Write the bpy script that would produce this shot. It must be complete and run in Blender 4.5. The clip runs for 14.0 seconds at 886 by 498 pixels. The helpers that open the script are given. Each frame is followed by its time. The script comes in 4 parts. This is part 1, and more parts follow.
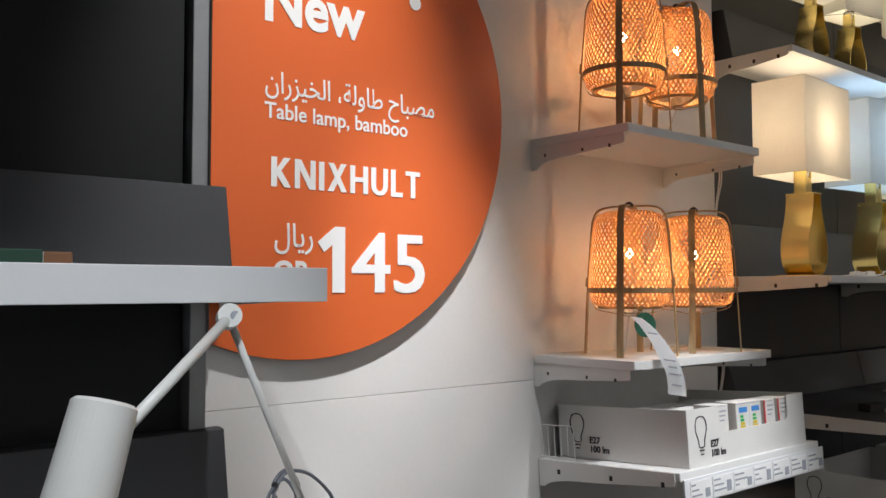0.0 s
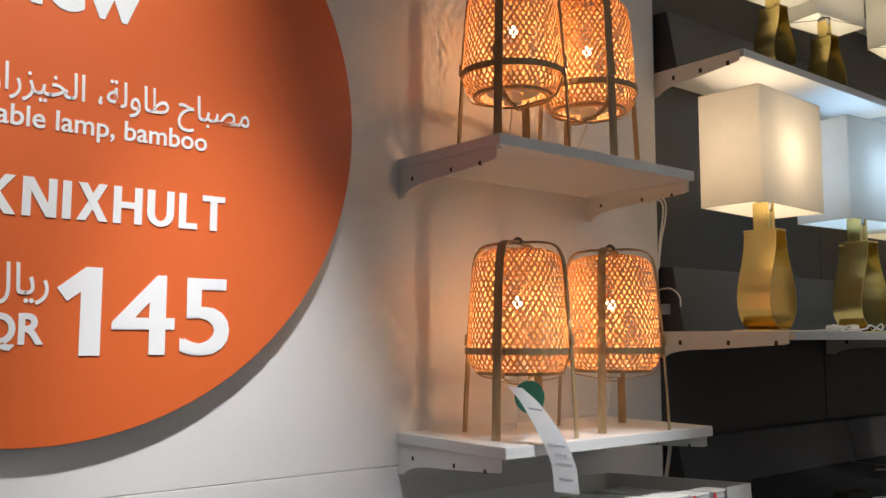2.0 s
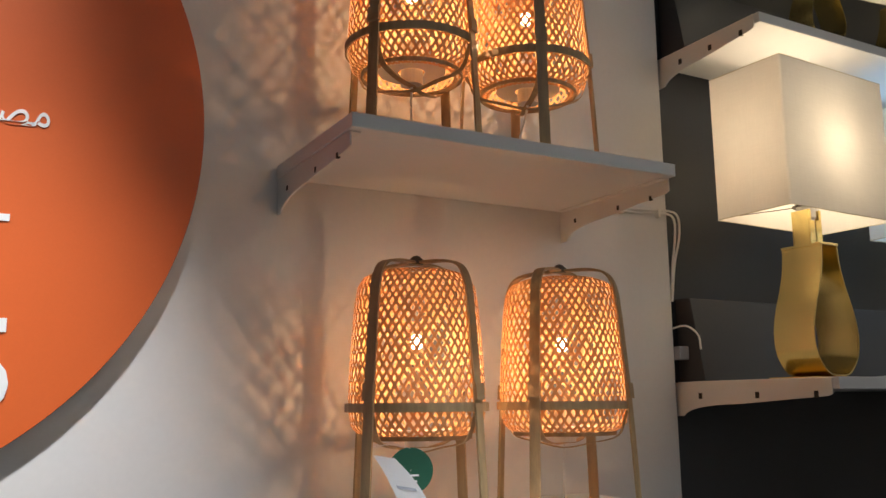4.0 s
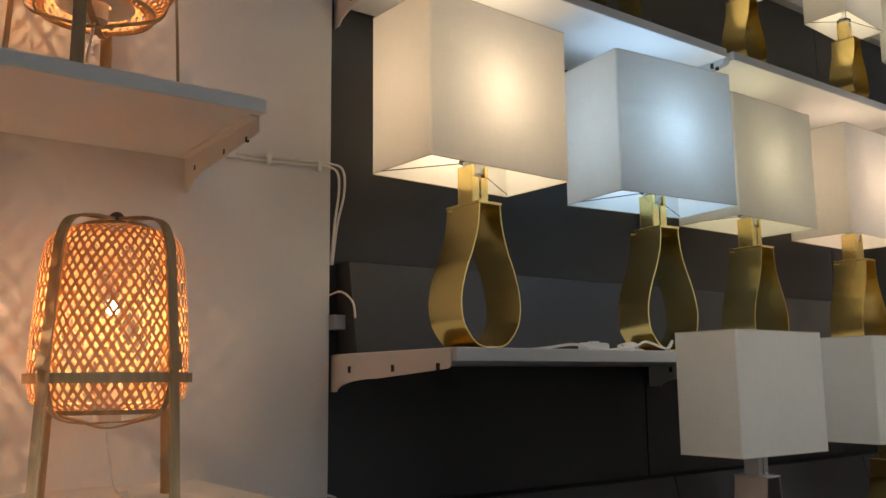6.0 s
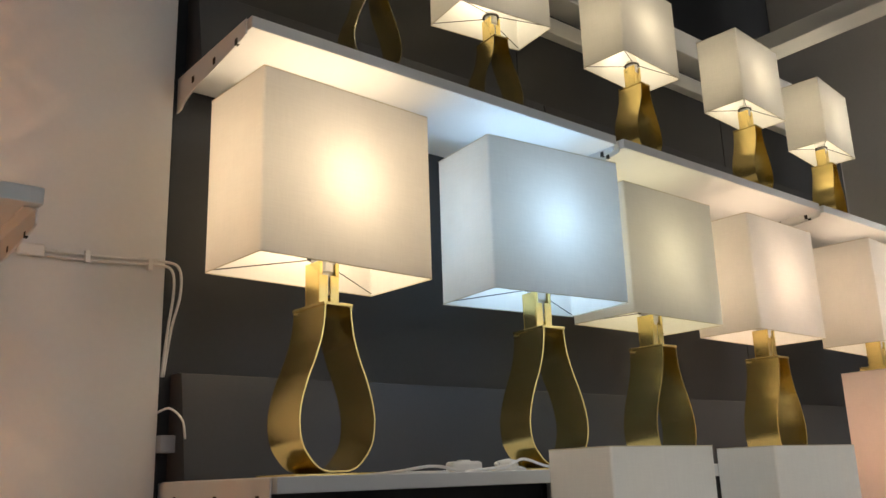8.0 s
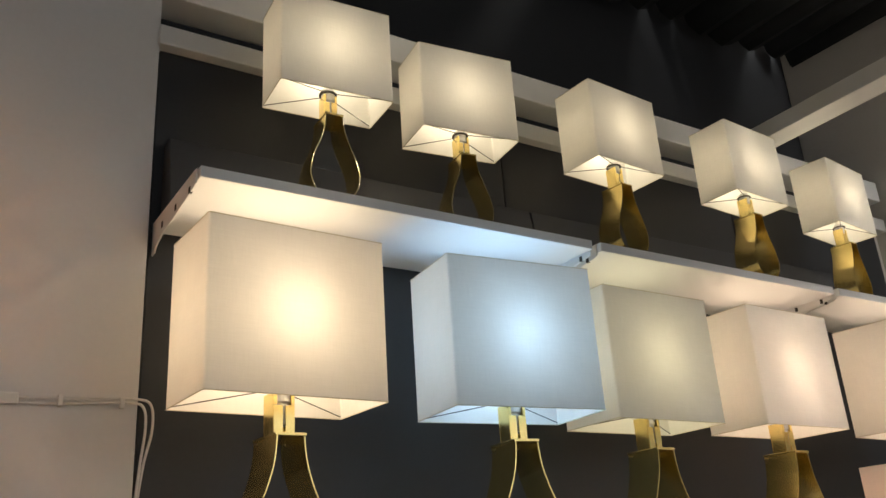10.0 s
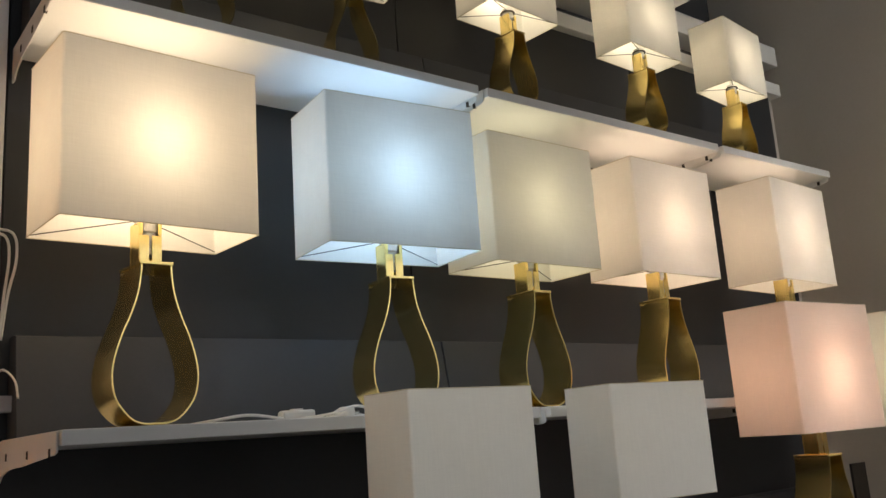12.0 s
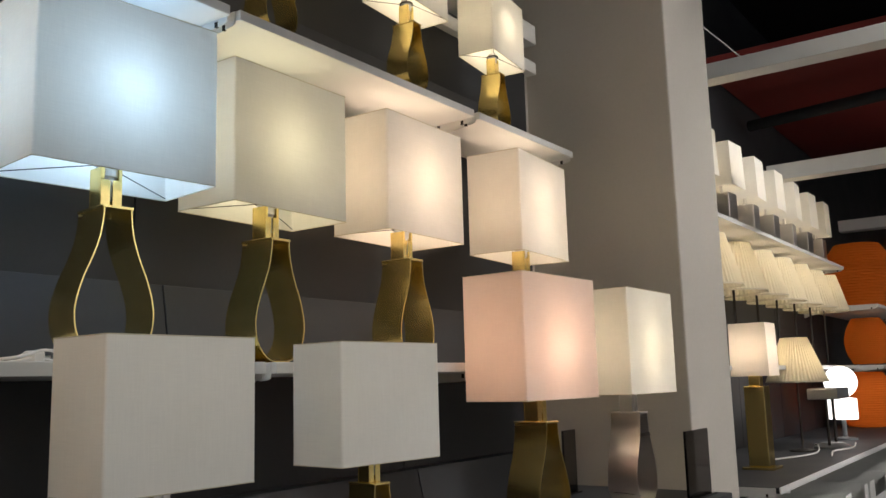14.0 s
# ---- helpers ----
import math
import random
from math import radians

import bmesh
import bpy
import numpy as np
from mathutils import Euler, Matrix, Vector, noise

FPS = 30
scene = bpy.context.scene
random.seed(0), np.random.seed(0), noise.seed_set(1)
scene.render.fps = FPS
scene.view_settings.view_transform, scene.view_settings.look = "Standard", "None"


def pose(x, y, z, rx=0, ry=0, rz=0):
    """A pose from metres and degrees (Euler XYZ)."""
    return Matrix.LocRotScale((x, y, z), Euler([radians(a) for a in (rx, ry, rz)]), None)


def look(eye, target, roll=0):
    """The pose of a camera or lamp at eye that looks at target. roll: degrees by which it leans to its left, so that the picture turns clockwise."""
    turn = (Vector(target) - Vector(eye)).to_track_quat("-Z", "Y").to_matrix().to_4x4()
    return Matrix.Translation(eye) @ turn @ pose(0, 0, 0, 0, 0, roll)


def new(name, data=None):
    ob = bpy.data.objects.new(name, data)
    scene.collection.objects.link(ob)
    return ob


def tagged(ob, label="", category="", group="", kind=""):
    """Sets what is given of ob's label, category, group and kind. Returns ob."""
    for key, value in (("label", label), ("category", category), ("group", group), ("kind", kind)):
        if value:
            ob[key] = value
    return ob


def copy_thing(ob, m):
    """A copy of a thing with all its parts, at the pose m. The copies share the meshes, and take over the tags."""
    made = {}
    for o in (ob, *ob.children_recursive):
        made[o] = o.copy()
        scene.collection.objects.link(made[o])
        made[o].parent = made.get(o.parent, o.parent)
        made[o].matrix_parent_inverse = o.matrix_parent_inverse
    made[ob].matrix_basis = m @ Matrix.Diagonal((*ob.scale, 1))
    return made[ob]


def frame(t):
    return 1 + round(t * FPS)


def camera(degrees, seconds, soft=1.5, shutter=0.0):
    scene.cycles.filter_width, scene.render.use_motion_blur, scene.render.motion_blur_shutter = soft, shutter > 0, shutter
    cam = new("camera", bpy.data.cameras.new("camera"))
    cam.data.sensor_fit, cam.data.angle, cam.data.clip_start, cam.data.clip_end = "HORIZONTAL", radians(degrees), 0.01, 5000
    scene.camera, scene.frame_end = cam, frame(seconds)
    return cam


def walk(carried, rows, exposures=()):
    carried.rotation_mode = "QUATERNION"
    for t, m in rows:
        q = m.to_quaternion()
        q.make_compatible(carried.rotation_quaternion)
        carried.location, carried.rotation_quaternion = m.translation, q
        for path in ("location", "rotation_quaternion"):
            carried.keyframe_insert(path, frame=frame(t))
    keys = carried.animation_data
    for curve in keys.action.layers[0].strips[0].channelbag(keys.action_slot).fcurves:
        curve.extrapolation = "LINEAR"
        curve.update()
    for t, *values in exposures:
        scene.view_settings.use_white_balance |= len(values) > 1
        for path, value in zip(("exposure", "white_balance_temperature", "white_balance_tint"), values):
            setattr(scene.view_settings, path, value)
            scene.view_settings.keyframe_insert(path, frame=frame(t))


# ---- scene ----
cam = camera(54.0, 14.0)
PATH = [
    (0, (-2.435, -1.704, 1.446), (-1.138, -0.185, 1.541), -0.1),
    (0.5, (-2.279, -1.749, 1.45), (-1.041, -0.182, 1.559), 0.1),
    (1, (-2.12, -1.727, 1.442), (-0.906, -0.145, 1.588), 0.1),
    (1.5, (-1.976, -1.643, 1.46), (-0.734, -0.084, 1.631), 0.5),
    (2, (-1.822, -1.581, 1.472), (-0.576, -0.03, 1.674), 0.1),
    (2.2, (-1.728, -1.589, 1.457), (-0.516, -0.015, 1.688), -0.3),
    (4.3, (-1.118, -1.474, 1.452), (-0.247, 0.278, 1.813), -0.9),
    (4.5, (-1.045, -1.497, 1.453), (-0.244, 0.298, 1.824), -1.1),
    (5, (-0.866, -1.539, 1.468), (-0.155, 0.293, 1.837), -0.6),
    (5.5, (-0.777, -1.592, 1.469), (0.115, 0.169, 1.792), -0.4),
    (6, (-0.682, -1.561, 1.436), (0.491, 0.031, 1.737), -0.6),
    (6.5, (-0.588, -1.497, 1.429), (0.781, -0.063, 1.696), -0.5),
    (7, (-0.524, -1.44, 1.432), (0.916, -0.084, 1.727), -1.0),
    (7.5, (-0.489, -1.45, 1.478), (0.909, -0.065, 1.833), -1.2),
    (8, (-0.435, -1.531, 1.48), (0.798, -0.041, 1.99), -1.9),
    (8.2, (-0.406, -1.577, 1.496), (0.742, -0.034, 2.045), -1.5),
    (10.3, (-0.258, -1.739, 1.513), (0.781, -0.188, 2.23), -4.0),
    (10.5, (-0.25, -1.751, 1.512), (0.813, -0.205, 2.205), -4.0),
    (11, (-0.23, -1.754, 1.491), (0.893, -0.221, 2.115), -4.3),
    (11.5, (-0.208, -1.779, 1.465), (0.946, -0.232, 1.989), -3.9),
    (12, (-0.182, -1.759, 1.444), (1.025, -0.221, 1.865), -4.0),
    (12.5, (-0.163, -1.745, 1.422), (1.112, -0.243, 1.769), -4.0),
    (13, (-0.142, -1.731, 1.423), (1.23, -0.308, 1.731), -3.1),
    (13.5, (-0.128, -1.722, 1.436), (1.369, -0.43, 1.732), -2.0),
    (14, (-0.082, -1.681, 1.443), (1.531, -0.538, 1.746), -1.6),
]
EXPOSURES = [(0, 0.05), (1, 0.15), (2, -0.03), (4.5, -0.12), (5, -0.05), (5.5, 0.05), (6, -0.2), (6.5, -0.1), (7, 0.08), (7.5, 0.3), (8, 0.12), (10.5, 0.06), (12, 0.06), (12.5, 0.1), (13, 0.14), (14, 0.2)]
walk(cam, [(t, look(e, g, r)) for t, e, g, r in PATH], EXPOSURES)

# ---- light ----
world = bpy.data.worlds.new("world")
scene.world = world
world.use_nodes = True
world.node_tree.nodes["Background"].inputs[0].default_value = (0.8, 0.85, 1.0, 1)
world.node_tree.nodes["Background"].inputs[1].default_value = 0.02


def area_lamp(name, m, size, power, color):
    data = bpy.data.lights.new(name, "AREA")
    data.shape, data.size, data.size_y, data.energy, data.color = "RECTANGLE", size[0], size[1], power, color
    ob = new(name, data)
    ob.matrix_world = m
    return ob


def spot_lamp(name, eye, target, power, color, angle, blend=0.8, radius=0.04):
    data = bpy.data.lights.new(name, "SPOT")
    data.energy, data.color, data.spot_size, data.spot_blend, data.shadow_soft_size = power, color, radians(angle), blend, radius
    ob = new(name, data)
    ob.matrix_world = look(eye, target)
    return ob


def bulb_light(place, power, color, radius=0.025):
    data = bpy.data.lights.new("bulb_light", "POINT")
    data.energy, data.color, data.shadow_soft_size = power, color, radius
    ob = new("bulb_light", data)
    ob.location = place
    return ob


# unseen fill lamps added high over the aisle, some turned to its far side
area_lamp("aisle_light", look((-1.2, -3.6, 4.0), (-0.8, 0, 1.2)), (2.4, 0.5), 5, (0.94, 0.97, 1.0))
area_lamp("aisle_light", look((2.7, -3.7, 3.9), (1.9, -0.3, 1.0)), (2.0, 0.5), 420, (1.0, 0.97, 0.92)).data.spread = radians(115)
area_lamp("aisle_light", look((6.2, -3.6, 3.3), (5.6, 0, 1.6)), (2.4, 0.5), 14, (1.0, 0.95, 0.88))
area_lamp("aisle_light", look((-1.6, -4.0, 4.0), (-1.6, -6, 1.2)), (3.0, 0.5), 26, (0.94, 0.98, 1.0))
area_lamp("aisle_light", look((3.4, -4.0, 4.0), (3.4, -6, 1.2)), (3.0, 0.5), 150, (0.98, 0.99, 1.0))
# unseen spots inferred from the bright pools on the round sign and wall below
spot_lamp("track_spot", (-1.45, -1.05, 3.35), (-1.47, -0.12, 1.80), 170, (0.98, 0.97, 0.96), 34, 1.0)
spot_lamp("track_spot", (-1.30, -1.05, 3.35), (-1.12, -0.12, 1.10), 250, (0.96, 0.97, 1.0), 23, 1.0)
# unseen spots added to brighten cartons, deep shelf, white wall end and neighbouring bay
spot_lamp("track_spot", (-0.62, -1.85, 3.4), (-0.56, -0.56, 1.0), 370, (0.96, 0.98, 1.0), 21, 1.0)
spot_lamp("track_spot", (-0.6, -2.15, 3.2), (0.92, -0.68, 1.30), 85, (1.0, 0.96, 0.88), 24, 1.0)
spot_lamp("track_spot", (0.05, -1.9, 3.5), (0.05, -0.12, 1.62), 160, (1.0, 0.88, 0.78), 20, 1.0)
spot_lamp("track_spot", (-2.75, -2.3, 3.6), (-2.02, -0.62, 1.36), 270, (0.86, 0.92, 1.0), 20, 0.9)

WARM, COOL, NEUTRAL = (1.0, 0.79, 0.55), (0.47, 0.71, 1.0), (1.0, 0.86, 0.62)
PEACH, ROSE, BAMBOO = (1.0, 0.76, 0.56), (1.0, 0.66, 0.50), (1.0, 0.63, 0.34)

# ---- materials ----
def material(name, color, rough=0.6, metal=0.0, vary=0.12, scale=6.0, grain=160.0, bump=0.08, stretch=(1, 1, 1), spec=0.5, coat=0.0):
    m = bpy.data.materials.new(name)
    m.use_nodes = True
    n, l = m.node_tree.nodes, m.node_tree.links
    b = n["Principled BSDF"]
    tc, mp = n.new("ShaderNodeTexCoord"), n.new("ShaderNodeMapping")
    mp.inputs["Scale"].default_value = stretch
    l.new(tc.outputs["Object"], mp.inputs["Vector"])
    big, fine = n.new("ShaderNodeTexNoise"), n.new("ShaderNodeTexNoise")
    big.inputs["Scale"].default_value, big.inputs["Detail"].default_value = scale, 5
    fine.inputs["Scale"].default_value, fine.inputs["Detail"].default_value = grain, 3
    for t in (big, fine):
        l.new(mp.outputs["Vector"], t.inputs["Vector"])
    mix = n.new("ShaderNodeMath")
    mix.operation = "MULTIPLY_ADD"
    mix.inputs[1].default_value = 0.35
    l.new(fine.outputs["Fac"], mix.inputs[0])
    l.new(big.outputs["Fac"], mix.inputs[2])
    ramp = n.new("ShaderNodeValToRGB")
    e = ramp.color_ramp.elements
    e[0].position, e[1].position = 0.4, 0.95
    e[0].color = (*[c * (1 - vary) for c in color], 1)
    e[1].color = (*[min(1, c * (1 + vary)) for c in color], 1)
    l.new(mix.outputs[0], ramp.inputs["Fac"])
    l.new(ramp.outputs["Color"], b.inputs["Base Color"])
    rr = n.new("ShaderNodeMapRange")
    rr.inputs["To Min"].default_value, rr.inputs["To Max"].default_value = max(0.02, rough - 0.1), min(1, rough + 0.1)
    l.new(big.outputs["Fac"], rr.inputs["Value"])
    l.new(rr.outputs[0], b.inputs["Roughness"])
    b.inputs["Metallic"].default_value, b.inputs["Specular IOR Level"].default_value = metal, spec
    b.inputs["Coat Weight"].default_value = coat
    if bump:
        bp = n.new("ShaderNodeBump")
        bp.inputs["Strength"].default_value, bp.inputs["Distance"].default_value = bump, 0.002
        l.new(mix.outputs[0], bp.inputs["Height"])
        l.new(bp.outputs["Normal"], b.inputs["Normal"])
    return m


def cloth(name, color, through_color, share=0.5, weave=900.0):
    """Thin lampshade cloth or paper that lets light through."""
    m = bpy.data.materials.new(name)
    m.use_nodes = True
    n, l = m.node_tree.nodes, m.node_tree.links
    n.remove(n["Principled BSDF"])
    out = n["Material Output"]
    d, t, mix = n.new("ShaderNodeBsdfDiffuse"), n.new("ShaderNodeBsdfTranslucent"), n.new("ShaderNodeMixShader")
    mix.inputs[0].default_value = share
    tc = n.new("ShaderNodeTexCoord")
    big = n.new("ShaderNodeTexNoise")
    big.inputs["Scale"].default_value = 9.0
    w1, w2 = n.new("ShaderNodeTexNoise"), n.new("ShaderNodeTexNoise")
    for w, s in ((w1, (weave, weave, 30)), (w2, (30, 30, weave))):
        mp = n.new("ShaderNodeMapping")
        mp.inputs["Scale"].default_value = s
        l.new(tc.outputs["Object"], mp.inputs["Vector"])
        l.new(mp.outputs["Vector"], w.inputs["Vector"])
        w.inputs["Scale"].default_value = 1.0
    l.new(tc.outputs["Object"], big.inputs["Vector"])
    s1, s2 = n.new("ShaderNodeMath"), n.new("ShaderNodeMath")
    s1.operation = s2.operation = "ADD"
    l.new(w1.outputs["Fac"], s1.inputs[0])
    l.new(w2.outputs["Fac"], s1.inputs[1])
    l.new(s1.outputs[0], s2.inputs[0])
    l.new(big.outputs["Fac"], s2.inputs[1])
    for node, c in ((d, color), (t, through_color)):
        r = n.new("ShaderNodeValToRGB")
        e = r.color_ramp.elements
        e[0].position, e[1].position = 0.0, 1.0
        e[0].color, e[1].color = (*[v * 0.93 for v in c], 1), (*[min(1, v * 1.05) for v in c], 1)
        mr = n.new("ShaderNodeMapRange")
        mr.inputs["From Min"].default_value, mr.inputs["From Max"].default_value = 0.9, 2.1
        l.new(s2.outputs[0], mr.inputs["Value"])
        l.new(mr.outputs[0], r.inputs["Fac"])
        l.new(r.outputs["Color"], node.inputs["Color"])
    l.new(d.outputs[0], mix.inputs[1])
    l.new(t.outputs[0], mix.inputs[2])
    l.new(mix.outputs[0], out.inputs["Surface"])
    return m


def glow(name, color, strength):
    m = bpy.data.materials.new(name)
    m.use_nodes = True
    b = m.node_tree.nodes["Principled BSDF"]
    b.inputs["Base Color"].default_value = (0.9, 0.9, 0.9, 1)
    b.inputs["Emission Color"].default_value, b.inputs["Emission Strength"].default_value = (*color, 1), strength
    return m


def glass(name, color, rough=0.03):
    m = bpy.data.materials.new(name)
    m.use_nodes = True
    b = m.node_tree.nodes["Principled BSDF"]
    b.inputs["Base Color"].default_value, b.inputs["Roughness"].default_value = (*color, 1), rough
    b.inputs["Transmission Weight"].default_value, b.inputs["IOR"].default_value = 1.0, 1.45
    return m


WALL = material("white_wall_paint", (0.73, 0.715, 0.70), 0.7, vary=0.05, scale=2.5, grain=90, bump=0.12)
COLUMN = material("column_paint", (0.55, 0.51, 0.46), 0.75, vary=0.06, scale=1.6, grain=80, bump=0.1)
DARK = material("charcoal_panel", (0.024, 0.0255, 0.029), 0.5, vary=0.18, scale=3, grain=120, bump=0.05)
DARKCOVER = material("charcoal_cover_board", (0.038, 0.040, 0.046), 0.6, vary=0.14, scale=4, grain=140, bump=0.05)
# darker than charcoal_panel; only the west bay's back panels use it
DARKWEST = material("west_panel_darker", (0.009, 0.0095, 0.011), 0.65, vary=0.2, scale=3, grain=120, bump=0.05, spec=0.3)
BLACK = material("black_ceiling", (0.012, 0.014, 0.016), 0.8, vary=0.3, scale=1.5, grain=30, bump=0.2)
SHELF = material("white_melamine", (0.76, 0.76, 0.75), 0.45, vary=0.03, scale=3, grain=200, bump=0.03)
STEEL = material("white_powder_steel", (0.72, 0.71, 0.69), 0.4, vary=0.05, scale=8, grain=300, bump=0.04)
GREY = material("grey_steel", (0.30, 0.31, 0.32), 0.4, metal=0.6, vary=0.1, scale=5, grain=200, bump=0.04)
HOLE = material("dark_hole", (0.03, 0.025, 0.02), 0.8, vary=0.1)
ORANGE = material("orange_print", (0.72, 0.135, 0.028), 0.42, vary=0.05, scale=2, grain=300, bump=0.02)
WHITEINK = material("white_vinyl", (0.86, 0.86, 0.86), 0.5, vary=0.02)
EDGE = material("sign_edge", (0.25, 0.24, 0.23), 0.6)
GOLD = material("brushed_brass", (0.92, 0.72, 0.28), 0.24, metal=1.0, vary=0.06, scale=4, grain=90, bump=0.035, stretch=(1, 1, 8))
CHROME = material("brushed_nickel", (0.74, 0.71, 0.69), 0.30, metal=1.0, vary=0.06, scale=4, grain=90, bump=0.035, stretch=(1, 1, 8))
SHADE = cloth("off_white_shade_cloth", (0.91, 0.89, 0.84), (0.88, 0.84, 0.76), 0.27)
PINKSHADE = cloth("pink_shade_cloth", (0.84, 0.74, 0.67), (0.87, 0.75, 0.64), 0.30)
CREAM = cloth("cream_pleated_cloth", (0.80, 0.75, 0.62), (0.85, 0.78, 0.58), 0.5)
PAPER = cloth("orange_paper", (0.55, 0.15, 0.03), (0.86, 0.30, 0.06), 0.5, 300)
HEM = material("shade_hem", (0.66, 0.60, 0.46), 0.8, vary=0.05)
WIRE = material("dark_wire", (0.10, 0.09, 0.08), 0.4, metal=0.8)
SOCKET = material("white_socket", (0.80, 0.78, 0.74), 0.35, vary=0.03)
CABLE = material("white_cable", (0.78, 0.76, 0.73), 0.4, vary=0.04)
GREYCABLE = material("grey_cable", (0.16, 0.17, 0.19), 0.5)
WEAVE = cloth("woven_bamboo", (0.78, 0.50, 0.26), (0.68, 0.24, 0.07), 0.13, 400)
LATH = material("bamboo_lath", (0.44, 0.31, 0.165), 0.5, vary=0.22, scale=14, grain=90, bump=0.15, stretch=(6, 6, 1))
LAMPWHITE = material("white_lacquer", (0.72, 0.71, 0.67), 0.35, vary=0.03)
CARD = material("white_cardboard", (0.70, 0.69, 0.67), 0.75, vary=0.05, scale=6, grain=140, bump=0.08)
PRINT = material("black_print", (0.02, 0.02, 0.022), 0.6)
RED = material("red_print", (0.62, 0.035, 0.03), 0.55)
LABEL = material("paper_label", (0.78, 0.79, 0.81), 0.6, vary=0.04)
GREENTAG = material("green_tag", (0.012, 0.10, 0.055), 0.5)
TAGGREY = material("grey_print", (0.35, 0.37, 0.42), 0.7)
GREEN = material("green_cover", (0.008, 0.04, 0.022), 0.5)
BROWN = material("brown_wood", (0.18, 0.08, 0.035), 0.5, stretch=(1, 1, 8))
REDCEIL = material("red_ceiling", (0.16, 0.015, 0.011), 0.7, vary=0.2, scale=1.2, grain=20)
FLOOR = material("grey_floor", (0.24, 0.23, 0.22), 0.35, vary=0.12, scale=1.5, grain=60)
SMOKE = glass("smoked_acrylic", (0.16, 0.15, 0.15))
ACRYLIC = glass("clear_acrylic", (0.92, 0.93, 0.92))
BLUE = material("blue_print", (0.05, 0.25, 0.65), 0.5)
YELLOW = material("yellow_print", (0.85, 0.60, 0.03), 0.5)
GREENINK = material("green_print", (0.03, 0.45, 0.10), 0.5)


BULB = glow("glowing_bulb", (1.0, 0.80, 0.52), 14.0)


# ---- mesh helpers ----
def part(name, bm, mat, parent=None, label="", smooth=False):
    me = bpy.data.meshes.new(name)
    bmesh.ops.recalc_face_normals(bm, faces=bm.faces) if not smooth == "keep" else None
    bm.to_mesh(me)
    bm.free()
    me.materials.append(mat)
    if smooth:
        me.polygons.foreach_set("use_smooth", [True] * len(me.polygons))
    ob = new(name, me)
    if parent is not None:
        ob.parent = parent
    if label:
        tagged(ob, label)
    return ob


def empty(name, m, label, category, group="", kind=""):
    ob = new(name)
    ob.empty_display_size = 0.05
    ob.matrix_basis = m
    return tagged(ob, label, category, group, kind)


def box(x0, x1, y0, y1, z0, z1, bevel=0.0015, bm=None):
    b = bmesh.new()
    bmesh.ops.create_cube(b, size=1)
    for v in b.verts:
        v.co = Vector(((x0 + x1) / 2 + v.co.x * (x1 - x0), (y0 + y1) / 2 + v.co.y * (y1 - y0), (z0 + z1) / 2 + v.co.z * (z1 - z0)))
    if bevel:
        bmesh.ops.bevel(b, geom=list(b.edges), offset=bevel, segments=2, profile=0.5, affect="EDGES")
    return merge(bm, b)


def merge(bm, b):
    if bm is None:
        return b
    me = bpy.data.meshes.new("tmp")
    b.to_mesh(me)
    b.free()
    bm.from_mesh(me)
    bpy.data.meshes.remove(me)
    return bm


def rod(a, c, r0, r1=None, seg=14, bm=None):
    a, c = Vector(a), Vector(c)
    b = bmesh.new()
    d = c - a
    bmesh.ops.create_cone(b, cap_ends=True, segments=seg, radius1=r0, radius2=r0 if r1 is None else r1, depth=d.length)
    b.transform(Matrix.Translation((a + c) / 2) @ d.to_track_quat("Z", "Y").to_matrix().to_4x4())
    return merge(bm, b)


def lathe(profile, seg=40, bm=None, closed=False):
    """Turns (radius, z) pairs round the z axis."""
    b = bmesh.new()
    rings = [[b.verts.new((r * math.cos(2 * math.pi * i / seg), r * math.sin(2 * math.pi * i / seg), z)) for i in range(seg)] for r, z in profile]
    for p, q in zip(rings, rings[1:] + ([rings[0]] if closed else [])):
        for i in range(seg):
            b.faces.new((p[i], p[(i + 1) % seg], q[(i + 1) % seg], q[i]))
    return merge(bm, b)


def extrude_outline(points, lo, hi, axis="y", bm=None, bevel=0.0):
    """A plate from an outline in x-z (axis y) or y-z (axis x), between lo and hi along the axis."""
    b = bmesh.new()
    at = (lambda p, w: (p[0], w, p[1])) if axis == "y" else (lambda p, w: (w, p[0], p[1])) if axis == "x" else (lambda p, w: (p[0], p[1], w))
    lower, upper = [b.verts.new(at(p, lo)) for p in points], [b.verts.new(at(p, hi)) for p in points]
    b.faces.new(lower)
    b.faces.new(list(reversed(upper)))
    k = len(points)
    for i in range(k):
        b.faces.new((lower[i], upper[i], upper[(i + 1) % k], lower[(i + 1) % k]))
    if bevel:
        bmesh.ops.bevel(b, geom=list(b.edges), offset=bevel, segments=1, affect="EDGES")
    return merge(bm, b)


def smooth_line(points, steps=8):
    """Catmull-Rom line through the points."""
    p = [Vector(q) for q in points]
    p = [2 * p[0] - p[1]] + p + [2 * p[-1] - p[-2]]
    out = []
    for a, b, c, d in zip(p, p[1:], p[2:], p[3:]):
        for i in range(steps):
            t = i / steps
            out.append(0.5 * ((2 * b) + (c - a) * t + (2 * a - 5 * b + 4 * c - d) * t * t + (3 * b - a - 3 * c + d) * t ** 3))
    return out + [p[-2]]


